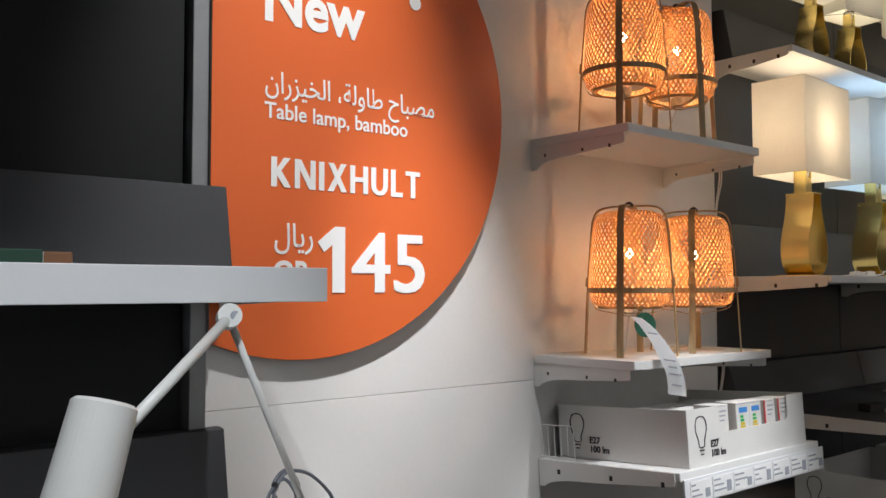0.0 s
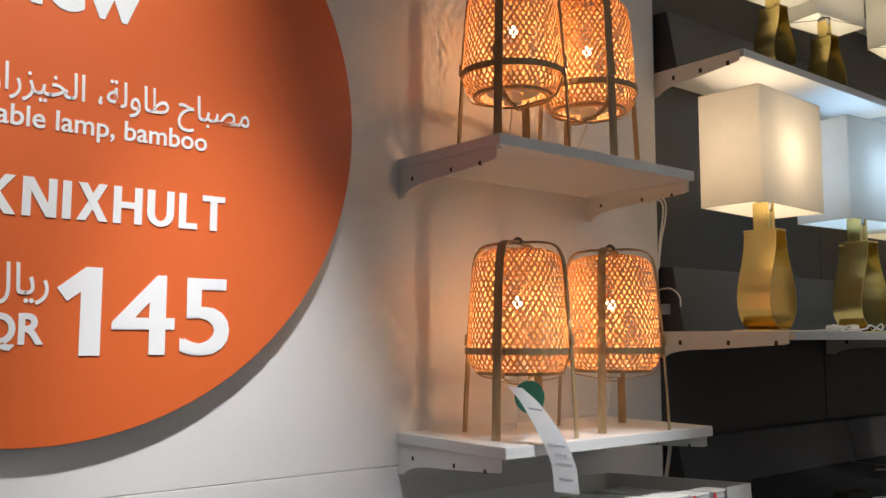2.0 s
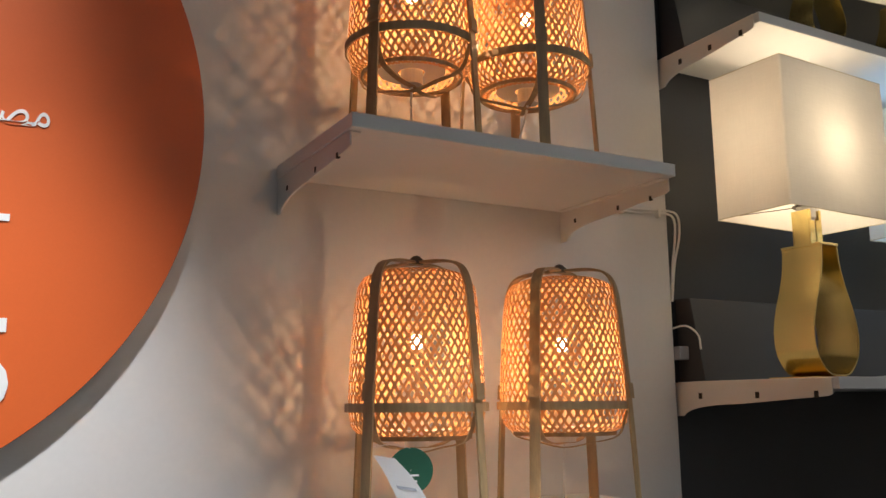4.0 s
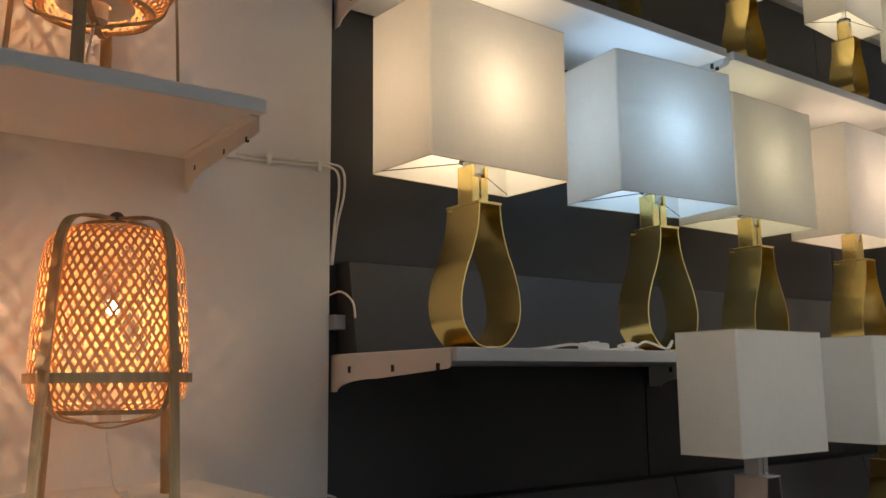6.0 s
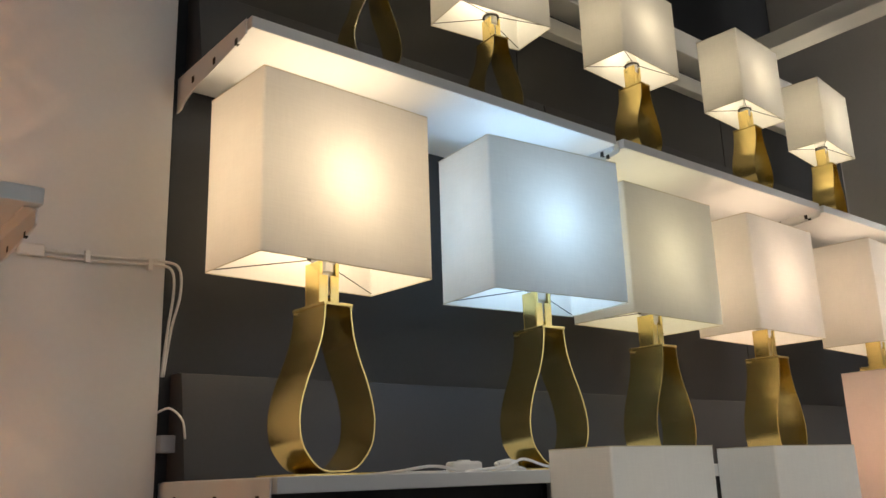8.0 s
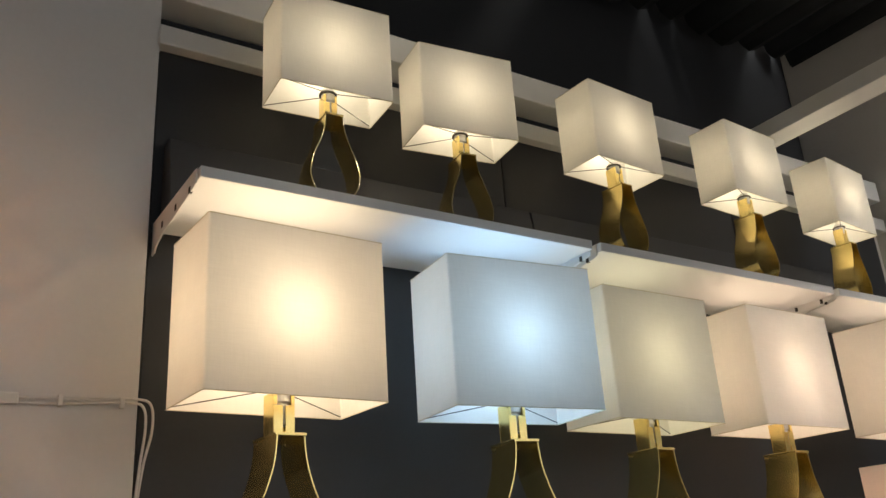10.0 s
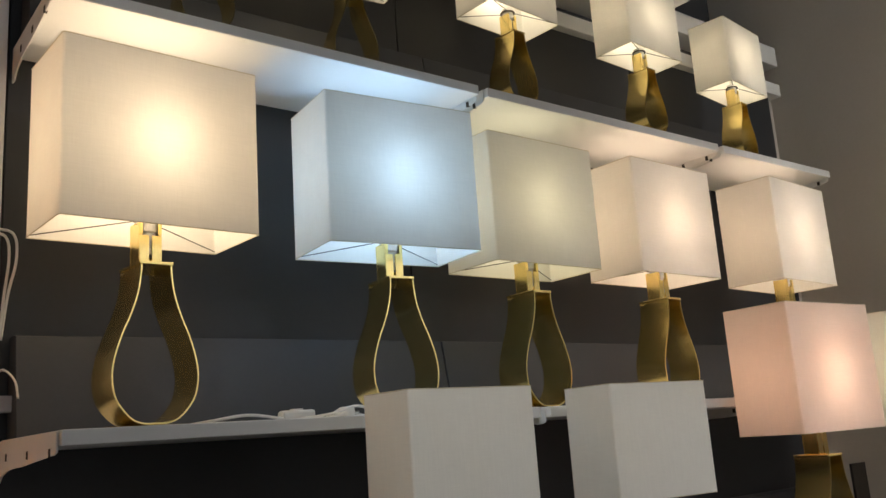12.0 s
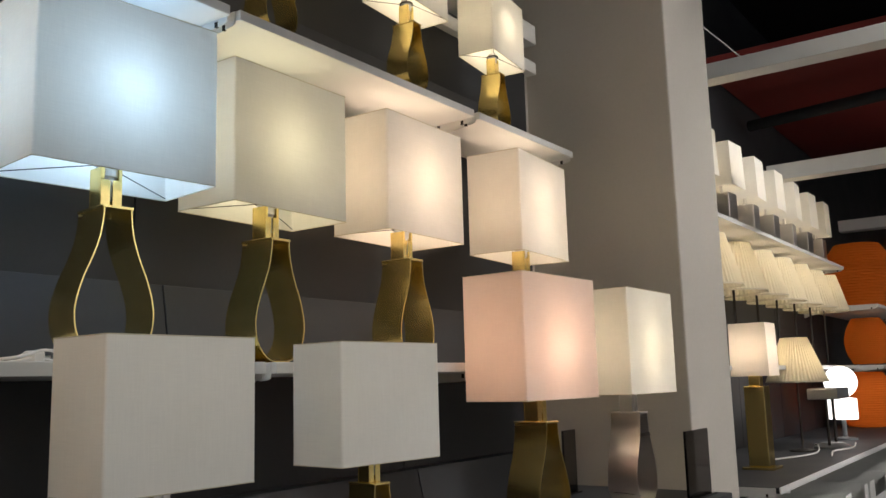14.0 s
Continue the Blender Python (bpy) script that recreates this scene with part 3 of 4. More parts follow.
def bamboo_lamp():
    lamp = empty("bamboo_lamp", pose(0, 0, 0), "lit woven bamboo table lamp on four bent bamboo legs", "table lamp", "bamboo lamps on wall shelves")
    w = tagged(new("woven_shade", weave_mesh(50, 0.0044)), "open diagonal bamboo weave, glowing orange", kind="stuff")
    w.parent = lamp
    for z, hgt in ((0.168, 0.013), (0.124, 0.006)):
        r = shade_radius(z) + 0.0025
        part("band", lathe([(r, z - hgt / 2), (r + 0.003, z - hgt / 2), (r + 0.003, z + hgt / 2), (r, z + hgt / 2)], 48, None, True), LATH, lamp, "flat bamboo hoop round the shade")
    for a in (45, 135, 225, 315):
        pts, nrm = [], []
        out = Vector((math.cos(radians(a)), math.sin(radians(a)), 0))
        raw = [(0.012, 0.386), (0.050, 0.385), (0.079, 0.377), (0.093, 0.354), (0.0985, 0.314), (0.1035, 0.254), (0.1075, 0.204), (0.1095, 0.168), (0.114, 0.085), (0.118, 0.001)]
        line = smooth_line([out * r + Vector((0, 0, z)) for r, z in raw], 5)
        for i, p in enumerate(line):
            d = (line[min(i + 1, len(line) - 1)] - line[max(i - 1, 0)]).normalized()
            side = Vector((0, 0, 1)).cross(out)
            pts.append(p)
            nrm.append(d.cross(side) * -1 if d.cross(side).dot(out + Vector((0, 0, 0.5))) < 0 else d.cross(side))
        part("leg", lath_mesh(pts, nrm, 0.0170, 0.0035), LATH, lamp, smooth=False)
        wrap = [out * r + Vector((0, 0, z)) for r, z in ((0.1078, 0.202), (0.1088, 0.190), (0.1096, 0.178))]
        part("binding", lath_mesh(wrap, [out] * 3, 0.0195, 0.0065), LATH, lamp, "wound bamboo binding")
    part("knob", lathe([(0.0005, 0.386), (0.012, 0.386), (0.012, 0.392), (0.006, 0.398), (0.0005, 0.400)], 16), WIRE, lamp, smooth=True)
    for s in (1, -1):
        pts = [Vector((math.cos(radians(45 * s)) * r, math.sin(radians(45 * s)) * r, z)) for r, z in ((-0.106, 0.159), (-0.09, 0.122), (-0.045, 0.110), (0, 0.106 + 0.004 * s), (0.045, 0.110), (0.09, 0.122), (0.106, 0.159))]
        line = smooth_line(pts, 5)
        part("cross_lath", lath_mesh(line, [Vector((0, 0, -1))] * len(line), 0.010, 0.002), LATH, lamp)
    part("inner_plate", lathe([(0.022, 0.132), (0.055, 0.132), (0.055, 0.1345), (0.022, 0.1345)], 32, None, True), SOCKET, lamp, "perforated white plate under the bulb")
    part("socket", lathe([(0.001, 0.110), (0.018, 0.110), (0.018, 0.179), (0.001, 0.179)], 20), SOCKET, lamp)
    part("bulb", lathe([(0.010 * math.sin(a), 0.266 - 0.012 * math.cos(a)) for a in np.linspace(0.05, math.pi - 0.05, 9)], 14), BULB, lamp, "small glowing clear bulb", smooth=True)
    part("cord", tube([(0.0, 0.0, 0.112), (0.002, 0.012, 0.075), (0.015, 0.05, 0.014), (0.03, 0.10, 0.005), (0.03, 0.14, 0.004)], 0.0022, 6), CABLE, lamp)
    return lamp


bamboo = bamboo_lamp()
first = True
for x, y, z, turn in ((-0.594, -0.297, 1.277, -20), (-0.338, -0.322, 1.277, -15), (-0.594, -0.285, 1.848, -13), (-0.376, -0.300, 1.848, 22)):
    if first:
        bamboo.matrix_basis, first = pose(x, y, z, 0, 0, turn), False
    else:
        copy_thing(bamboo, pose(x, y, z, 0, 0, turn))
    bulb_light((x, y, z + 0.236), 1.22, BAMBOO, 0.0055)


# ---- round sign ----
CX, CZ, R = -1.452, 1.870, 0.576
sign = empty("round_sign", pose(CX - 0.009, WY, CZ + 0.0065), "large round orange price sign with white lettering", "sign")
cut = -1.672 - CX
ang = math.acos(cut / R)
ring = [(R * math.cos(a), R * math.sin(a)) for a in np.linspace(-ang, ang, 120)]
part("backing", extrude_outline([(x, z) for x, z in ring], -0.0195, -0.003, "y"), EDGE, sign, "thin grey backing board")
part("face", extrude_outline([(x * 0.9985 if x > cut + 0.01 else x, z * 0.9985) for x, z in ring], -0.0215, -0.0197, "y"), ORANGE, sign, "glossy orange printed face")
SY = -0.0225


def on_sign(name, text, x, z, cap, width=0.0, bold=0.0):
    return writing(name, text, x - CX, z - CZ, SY, cap, WHITEINK, sign, width, bold)


on_sign("word", "New", -1.557, 2.001, 0.100, 0.252, 0.004)
on_sign("word", "Table lamp, bamboo", -1.556, 1.796, 0.034, 0.372, 0.0006)
for i, (sx, sz) in enumerate(((-0.0035, 0.001), (0.0035, 0.001), (-0.0035, 0.004), (0.0035, 0.004), (0.0, 0.0025))):
    stroke = on_sign("number", "45", -1.336 + sx, 1.434 + sz, 0.139, 0.200, 0.0)
    stroke.location.y -= 0.0001 * i
part("number", extrude_outline([(-1.390 - CX, 1.435 - CZ), (-1.357 - CX, 1.435 - CZ), (-1.357 - CX, 1.578 - CZ), (-1.383 - CX, 1.578 - CZ), (-1.427 - CX, 1.543 - CZ),
                                (-1.411 - CX, 1.522 - CZ), (-1.390 - CX, 1.538 - CZ)], SY - 0.0006, SY + 0.0006, "y"), WHITEINK, sign)
on_sign("word", "QR", -1.533, 1.455, 0.048, 0.090, 0.002)
on_sign("word", "\uFEE5\uFE8D\uFEAD\uFEB0\uFEF4\uFEA8\uFEDF\uFE8D \u060C\uFE94\uFEDF\uFEED\uFE8E\uFEC3 \uFEA1\uFE8E\uFE92\uFEBC\uFEE3", -1.555, 1.850, 0.045, 0.452, 0.0003)
on_sign("word", "\uFEDD\uFE8E\uFEF3\uFEAD", -1.531, 1.531, 0.050, 0.092, 0.0004)
part("dot", lathe([(0.0005, 0), (0.017, 0), (0.017, 0.001), (0.0005, 0.001)], 24), WHITEINK, sign).matrix_basis = pose(-1.161 - CX, SY, 2.117 - CZ, 90, 0, 0)


def sign_glyph(x, wd, polygons, z0=1.654 - CZ, high=0.062):
    """A heavy white printed shape from flat polygons in a unit box wd wide."""
    b = bmesh.new()
    for i, pts in enumerate(polygons):
        extrude_outline([(x + u * wd, z0 + v * high) for u, v in pts], SY - 0.0006 - 0.0001 * i, SY + 0.0006, "y", b)
    part("glyph", b, WHITEINK, sign)


def stem(u0, u1, v0=0.0, v1=1.0):
    return [(u0, v0), (u1, v0), (u1, v1), (u0, v1)]


def bowl(st, k=10):
    """A round-bottomed cup whose walls are st wide."""
    outer = [(0.5 - 0.5 * math.cos(math.pi * i / k), 0.36 - 0.37 * math.sin(math.pi * i / k)) for i in range(k + 1)]
    inner = [(0.5 + (0.5 - st) * math.cos(math.pi * i / k), 0.36 - 0.21 * math.sin(math.pi * i / k)) for i in range(k + 1)]
    return [(0, 1.0)] + outer + [(1.0, 1.0), (1 - st, 1.0)] + inner + [(st, 1.0)]


x = -1.540 - CX
for wd, polygons in (
        (0.047, [stem(0, 0.29), [(0.27, 0.40), (0.66, 0), (1.0, 0), (0.50, 0.56), (0.97, 1), (0.64, 1), (0.27, 0.60)]]),
        (0.051, [stem(0, 0.25), stem(0.75, 1), [(0.0, 1), (0.30, 1), (1.0, 0), (0.70, 0)]]),
        (0.0135, [stem(0, 1)]),
        (0.050, [[(0, 0), (0.29, 0), (0.97, 1), (0.69, 1)], [(0.03, 1), (0.32, 1), (1, 0), (0.71, 0)]]),
        (0.048, [stem(0, 0.27), stem(0.73, 1), stem(0.26, 0.74, 0.42, 0.59)]),
        (0.047, [bowl(0.28)]),
        (0.034, [stem(0, 0.39), stem(0.38, 1, 0, 0.165)]),
        (0.043, [stem(0, 1, 0.835, 1), stem(0.345, 0.655, 0, 0.84)])):
    sign_glyph(x, wd, polygons)
    x += wd + 0.0086


# ---- bulb cartons ----
def bulb_icon(parent, m, k=1.0):
    """An outlined bulb with two cap lines, on the x-z plane of m."""
    b = bmesh.new()
    pts = [(0.0, 0.026), (-0.008, 0.024), (-0.0125, 0.016), (-0.012, 0.006), (-0.007, -0.006), (-0.0055, -0.014), (0.0055, -0.014), (0.007, -0.006), (0.012, 0.006), (0.0125, 0.016), (0.008, 0.024), (0.0, 0.026)]
    tube([(x * k, 0, z * k) for x, z in pts], 0.0008 * k, 6, b, 4)
    box(-0.005 * k, 0.005 * k, -0.0006, 0.0006, -0.0195 * k, -0.0178 * k, 0, b)
    box(-0.003 * k, 0.003 * k, -0.0006, 0.0006, -0.0245 * k, -0.0228 * k, 0, b)
    ob = part("bulb_print", b, PRINT, parent, "printed bulb outline")
    ob.matrix_basis = m
    return ob


def carton(x, y, z, w, d, h, label, lines, window=True):
    """Open tray with its left front corner at x, y; front along +x, side along +y."""
    c = empty("bulb_carton", pose(x, y, z), label, "carton", "bulb cartons")
    t = 0.003
    part("base", box(t, w - t, t, d - t, 0, t, 0.0005), CARD, c)
    part("side", box(0, t, 0, d, 0, h, 0.0008), CARD, c)
    part("side", box(w - t, w, 0, d, 0, h, 0.0008), CARD, c)
    part("back", box(t, w - t, d - t, d, 0, h, 0.0008), CARD, c)
    if window:
        a, e, zb = w * 0.24, w * 0.84, h * 0.52
        o = [(t, 0), (w - t, 0), (w - t, h), (e, h)]
        o += [(e - 0.012 + 0.012 * math.cos(q), zb + 0.012 - 0.012 * math.sin(q)) for q in np.linspace(0, math.pi / 2, 5)]
        o += [(a + 0.012 - 0.012 * math.sin(q), zb + 0.012 - 0.012 * math.cos(q)) for q in np.linspace(0, math.pi / 2, 5)]
        o += [(a, h), (t, h)]
    else:
        o = [(t, 0), (w - t, 0), (w - t, h), (t, h)]
    part("front", extrude_outline(o, 0, t, "y"), CARD, c, "front with a cut-out window" if window else "")
    if lines:
        bulb_icon(c, pose(0.055, -0.0006, h * 0.52, 0, 0, 0), h / 0.075)
        bulb_icon(c, pose(-0.0006, d * 0.84, h * 0.50, 0, 0, -90), h / 0.075)
        for i, tx in enumerate(lines):
            writing("word", tx, 0.092, h * (0.30 - 0.17 * i), -0.0008, h * 0.125, PRINT, c, 0, 0.0006)
            writing("word", tx, -0.0008, 0, 0, h * 0.125, PRINT, c, 0, 0.0006).matrix_basis = pose(-0.0008, d * 0.74, h * (0.30 - 0.17 * i), 90, 0, -90)
    return c


def bulb_pack(x, y, z, w, d, h, style, turn=0):
    p = empty("bulb_pack", pose(x, y, z, 0, 0, turn), "small white bulb pack with " + ("an energy label" if style == "energy" else "a red printed edge"), "bulb pack", "packs in the carton")
    part("sleeve", box(-w / 2, w / 2, -d / 2, d / 2, 0, h, 0.0012), CARD, p)
    f = -d / 2 - 0.0006
    if style == "energy":
        part("energy_head", box(-w * 0.32, w * 0.32, f - 0.0004, f, h * 0.80, h * 0.9, 0), BLUE, p)
        for i, m in enumerate((GREENINK, GREENINK, YELLOW, YELLOW, ORANGE, RED)):
            part("energy_bar", box(-w * 0.25, w * (0.0 + 0.05 * i), f - 0.0004, f, h * (0.70 - 0.07 * i), h * (0.75 - 0.07 * i), 0), m, p)
    else:
        part("red_edge", box(-w / 2 - 0.0004, -w / 2 + w * 0.12, f - 0.0004, f, 0.001, h - 0.001, 0), RED, p)
        for i in range(3):
            part("print_bar", box(-w * 0.2, w * (0.35 - 0.1 * i), f - 0.0004, f, h * (0.86 - 0.09 * i), h * (0.89 - 0.09 * i), 0), TAGGREY, p)
    part("lid_edge", box(-w / 2 + 0.001, w / 2 - 0.001, f - 0.0003, f, h * 0.965, h * 0.975, 0), TAGGREY, p)
    return p


tilted = [low_shelf]
tilted.append(carton(-0.677, -0.525, 1.031, 0.552, 0.400, 0.134, "open white bulb carton with printed bulb outlines, half full", ("E27", "100 lm")))
carton(0.15, -0.735, 0.771, 0.52, 0.39, 0.13, "white bulb carton with printed bulb outlines under the deep shelf", ("E14", "200 lm"), False)
carton(0.72, -0.735, 0.771, 0.30, 0.39, 0.13, "white bulb carton under the deep shelf", (), False)
rnd = random.Random(7)
for i, (x, style) in enumerate(((-0.485, "red"), (-0.420, "energy"), (-0.362, "energy"), (-0.292, "red"), (-0.222, "red"))):
    tilted.append(bulb_pack(x, -0.487 + (0.02 if i == 0 else 0), 1.0345, 0.056, 0.062, 0.125 + rnd.uniform(0, 0.006), style, rnd.uniform(-2, 2)))
for i in range(4):
    for j in range(3):
        tilted.append(bulb_pack(-0.60 + i * 0.125 + rnd.uniform(-0.005, 0.005), -0.40 + j * 0.075, 1.0345, 0.10, 0.07, 0.105 + rnd.uniform(0, 0.01), "red", rnd.uniform(-2, 2)))

strip = empty("price_rail", pose(-0.40, -0.541, 0.985), "clear shelf-edge rail with white price labels", "price rail")
part("rail", box(-0.33, 0.325, -0.004, 0.0, -0.028, 0.03, 0.001), LABEL, strip)
for i in range(7):
    x0 = -0.31 + i * 0.091
    lb = part("label", box(x0, x0 + 0.083, -0.0055, -0.0042, -0.024, 0.022, 0), WHITEINK, strip)
    for j in range(3):
        part("print_bar", box(x0 + 0.004, x0 + 0.02 + 0.012 * ((i + j) % 4), -0.0063, -0.0056, 0.012 - 0.012 * j, 0.016 - 0.012 * j, 0), TAGGREY, lb)
    part("print_block", box(x0 + 0.058, x0 + 0.077, -0.0063, -0.0056, -0.018, 0.002 + 0.006 * (i % 2), 0), TAGGREY, lb)

basket = empty("wire_rack", pose(-0.722, -0.165, 1.031), "small white wire rack between carton and wall", "wire rack")
for i in range(6):
    part("wire", rod((0, -0.05 + 0.022 * i, 0), (0, -0.05 + 0.022 * i, 0.085), 0.0014, seg=6), STEEL, basket)
for z in (0.003, 0.085):
    part("cross_wire", rod((0, -0.055, z), (0, 0.066, z), 0.0016, seg=6), STEEL, basket)

tilted += [strip, basket]
lean = Matrix.Translation((0, -0.53, 1.03)) @ pose(0, 0, 0, -3.6, 0, 0) @ Matrix.Translation((0, 0.53, -1.03))
for o in tilted:
    o.matrix_basis = lean @ o.matrix_basis

# ---- paper tags on a bamboo lamp ----
tag = empty("paper_tag", pose(-0.650, -0.385, 1.360), "round dark green paper tag tied to a lamp leg", "tag")
b = lathe([(0.0005, -0.0006), (0.031, -0.0006), (0.031, 0.0006), (0.0005, 0.0006)], 32)
b.transform(pose(0, 0, 0, 84, 0, -20))
part("disc", b, GREENTAG, tag)
for i, wd in enumerate((0.022, 0.017)):
    b = box(-wd / 2, wd / 2, -0.0016, -0.0011, -0.008 - i * 0.008, -0.0055 - i * 0.008, 0)
    b.transform(pose(0, 0, 0, -6, 0, -20))
    part("print_bar", b, WHITEINK, tag)
part("string", tube([(0, 0.002, 0.03), (-0.02, 0.03, 0.034), (-0.045, 0.04, 0.03)], 0.0007, 5), CABLE, tag)
slip = empty("price_slip", pose(-0.692, -0.389, 1.380), "long curled white paper price slip hanging from a lamp leg", "price slip")
line = smooth_line([(0, 0, 0), (0.012, -0.030, -0.030), (0.030, -0.062, -0.085), (0.045, -0.078, -0.135), (0.052, -0.080, -0.188)], 6)
b = bmesh.new()
rows = []
for i, p in enumerate(line):
    wd = 0.015 + 0.009 * min(1, i / 12)
    sd = Vector((0.88, -0.46, -0.16)) * wd
    rows.append((b.verts.new(p - sd), b.verts.new(p + sd)))
for p, q in zip(rows, rows[1:]):
    b.faces.new((p[0], p[1], q[1], q[0]))
bmesh.ops.solidify(b, geom=list(b.faces), thickness=0.0006)
part("paper", b, LABEL, slip)
for f, g in ((0.30, 0.8), (0.62, 1.0), (0.70, 0.7), (0.78, 1.0), (0.9, 0.8)):
    k = int(f * (len(line) - 1))
    p, q = line[k], line[k + 1]
    o = Vector((-0.45, -0.8, 0.35)).normalized() * 0.0016
    sd = Vector((0.88, -0.46, -0.16)) * 0.016 * g
    bb = bmesh.new()
    e = p + (q - p) * 0.45
    bb.faces.new([bb.verts.new(v + o) for v in (p - sd, p + sd, e + sd, e - sd)])
    part("print_bar", bb, TAGGREY, slip)


# ---- cables ----
def cable(name, label, lines, r=0.0025, mat=CABLE):
    c = empty(name, pose(0, 0, 0), label, "cable")
    for ln in lines:
        part("cord", tube(ln, r, 8), mat, c, smooth=True)
    return c


cab = cable("cable", "pair of white cords clipped along the white wall", [
    [(-0.20, -0.104, 1.842), (-0.106, -0.105, 1.851), (-0.05, -0.105, 1.850), (0.05, -0.105, 1.853), (0.118, -0.108, 1.856), (0.145, -0.112, 1.845), (0.150, -0.108, 1.80), (0.140, -0.10, 1.74), (0.132, -0.095, 1.66)],
    [(-0.20, -0.104, 1.836), (-0.106, -0.105, 1.844), (-0.05, -0.105, 1.842), (0.05, -0.105, 1.846), (0.112, -0.108, 1.849), (0.133, -0.112, 1.838), (0.138, -0.108, 1.80), (0.134, -0.10, 1.74), (0.129, -0.095, 1.66)]])
for x in (-0.09, -0.009, 0.095):
    part("clip", box(x - 0.004, x + 0.004, -0.111, -0.1005, 1.838, 1.858, 0.001), SOCKET, cab)
part("connector", box(-0.115, -0.075, -0.112, -0.1005, 1.838, 1.858, 0.003), SOCKET, cab)
cable("cable", "pair of white cords running off the lower wall shelf", [
    [(-0.15, -0.104, 1.225), (0.0, -0.105, 1.232), (0.09, -0.105, 1.233), (0.135, -0.11, 1.225), (0.15, -0.11, 1.19), (0.14, -0.10, 1.10)],
    [(-0.15, -0.104, 1.219), (0.0, -0.105, 1.224), (0.09, -0.105, 1.226), (0.128, -0.11, 1.215), (0.138, -0.11, 1.18), (0.132, -0.10, 1.10)]])
cable("cable", "white lamp cords with a lump of slack on the shelf", [
    [(0.40, -0.26, 1.49), (0.46, -0.33, 1.4905), (0.52, -0.36, 1.4905), (0.54, -0.365, 1.493)],
    [(0.58, -0.37, 1.493), (0.63, -0.36, 1.4905), (0.66, -0.33, 1.492), (0.70, -0.36, 1.4905), (0.73, -0.30, 1.4905)],
    [(0.62, -0.36, 1.4915), (0.645, -0.385, 1.497), (0.665, -0.37, 1.508), (0.655, -0.345, 1.504), (0.64, -0.365, 1.499), (0.675, -0.38, 1.495), (0.70, -0.37, 1.4915)]])
sw = empty("cord_switch", pose(0.558, -0.368, 1.487, 0, 0, -4), "white plastic cord switch lying on the shelf", "switch")
part("body", box(-0.032, 0.032, -0.012, 0.012, 0, 0.020, 0.005), SOCKET, sw)
part("rocker", box(-0.010, 0.010, -0.006, 0.006, 0.0195, 0.0225, 0.001), SOCKET, sw)
for x in (0.655, 1.42):
    pl = empty("plug", pose(x, -0.375, 1.487, 0, 0, 25), "white mains plug lying on the shelf", "plug")
    part("body", box(-0.014, 0.014, -0.012, 0.012, 0, 0.022, 0.005), SOCKET, pl)
    for dy in (-0.006, 0.006):
        part("pin", rod((0.014, dy, 0.011), (0.032, dy, 0.013), 0.002, seg=8), CHROME, pl)
cable("cable", "white lamp cord on the shelf between brass lamps", [[(1.30, -0.25, 1.49), (1.36, -0.37, 1.4905), (1.44, -0.39, 1.495), (1.505, -0.34, 1.4905), (1.60, -0.28, 1.4905)]])
cable("cable", "white lamp cord on the shelf between brass lamps", [[(1.78, -0.25, 1.49), (1.90, -0.37, 1.4905), (1.96, -0.40, 1.493), (2.06, -0.34, 1.4905), (2.16, -0.28, 1.4905)]])
cable("cable", "white cords lying across the dark deep shelf", [
    [(0.25, -0.60, 1.073), (0.40, -0.52, 1.073), (0.55, -0.56, 1.073), (0.70, -0.46, 1.073), (0.95, -0.40, 1.073)],
    [(0.90, -0.30, 1.073), (1.10, -0.42, 1.073), (1.32, -0.38, 1.073), (1.55, -0.50, 1.073), (1.72, -0.44, 1.073)],
    [(1.0, -0.50, 1.073), (1.25, -0.56, 1.073), (1.45, -0.47, 1.073), (1.70, -0.35, 1.073)],
    [(1.95, -0.62, 1.073), (2.10, -0.70, 1.073), (2.25, -0.66, 1.075), (2.36, -0.58, 1.073)]])
cable("cable", "looped white cord in the gap beside the cover board", [[(0.124, -0.09, 1.60), (0.132, -0.13, 1.605), (0.146, -0.15, 1.585), (0.152, -0.15, 1.555)]], 0.002)
box_s = empty("socket_box", pose(0.139, -0.088, 1.535), "grey socket box in the gap beside the cover board", "socket")
part("body", box(-0.015, 0.013, -0.03, 0.0, 0, 0.028, 0.002), TAGGREY, box_s)
adapter = empty("adapter", pose(1.62, -0.36, 1.07, 0, 0, 12), "black power adapter on the deep shelf", "adapter")
part("body", box(-0.05, 0.05, -0.02, 0.02, 0, 0.026, 0.004), HOLE, adapter)
adapter2 = empty("adapter", pose(0.35, -0.50, 1.07, 0, 0, -6), "black power adapter on the deep shelf", "adapter")
part("body", box(-0.05, 0.05, -0.02, 0.02, 0, 0.024, 0.004), HOLE, adapter2)

# ---- smoked panels beside the nickel lamp ----
for x0, x1, y in ((2.515, 2.60, -0.30), (2.535, 2.735, -0.705)):
    sp = empty("smoked_panel", pose((x0 + x1) / 2, y, 1.07), "upright dark smoked acrylic panel on the deep shelf", "panel", "smoked panels")
    w = (x1 - x0) / 2
    part("sheet", box(-w, w, -0.004, 0.004, 0.006, 0.205, 0.001), SMOKE, sp)
    part("foot", box(-w, w, -0.02, 0.02, 0, 0.0055, 0.001), SMOKE, sp)

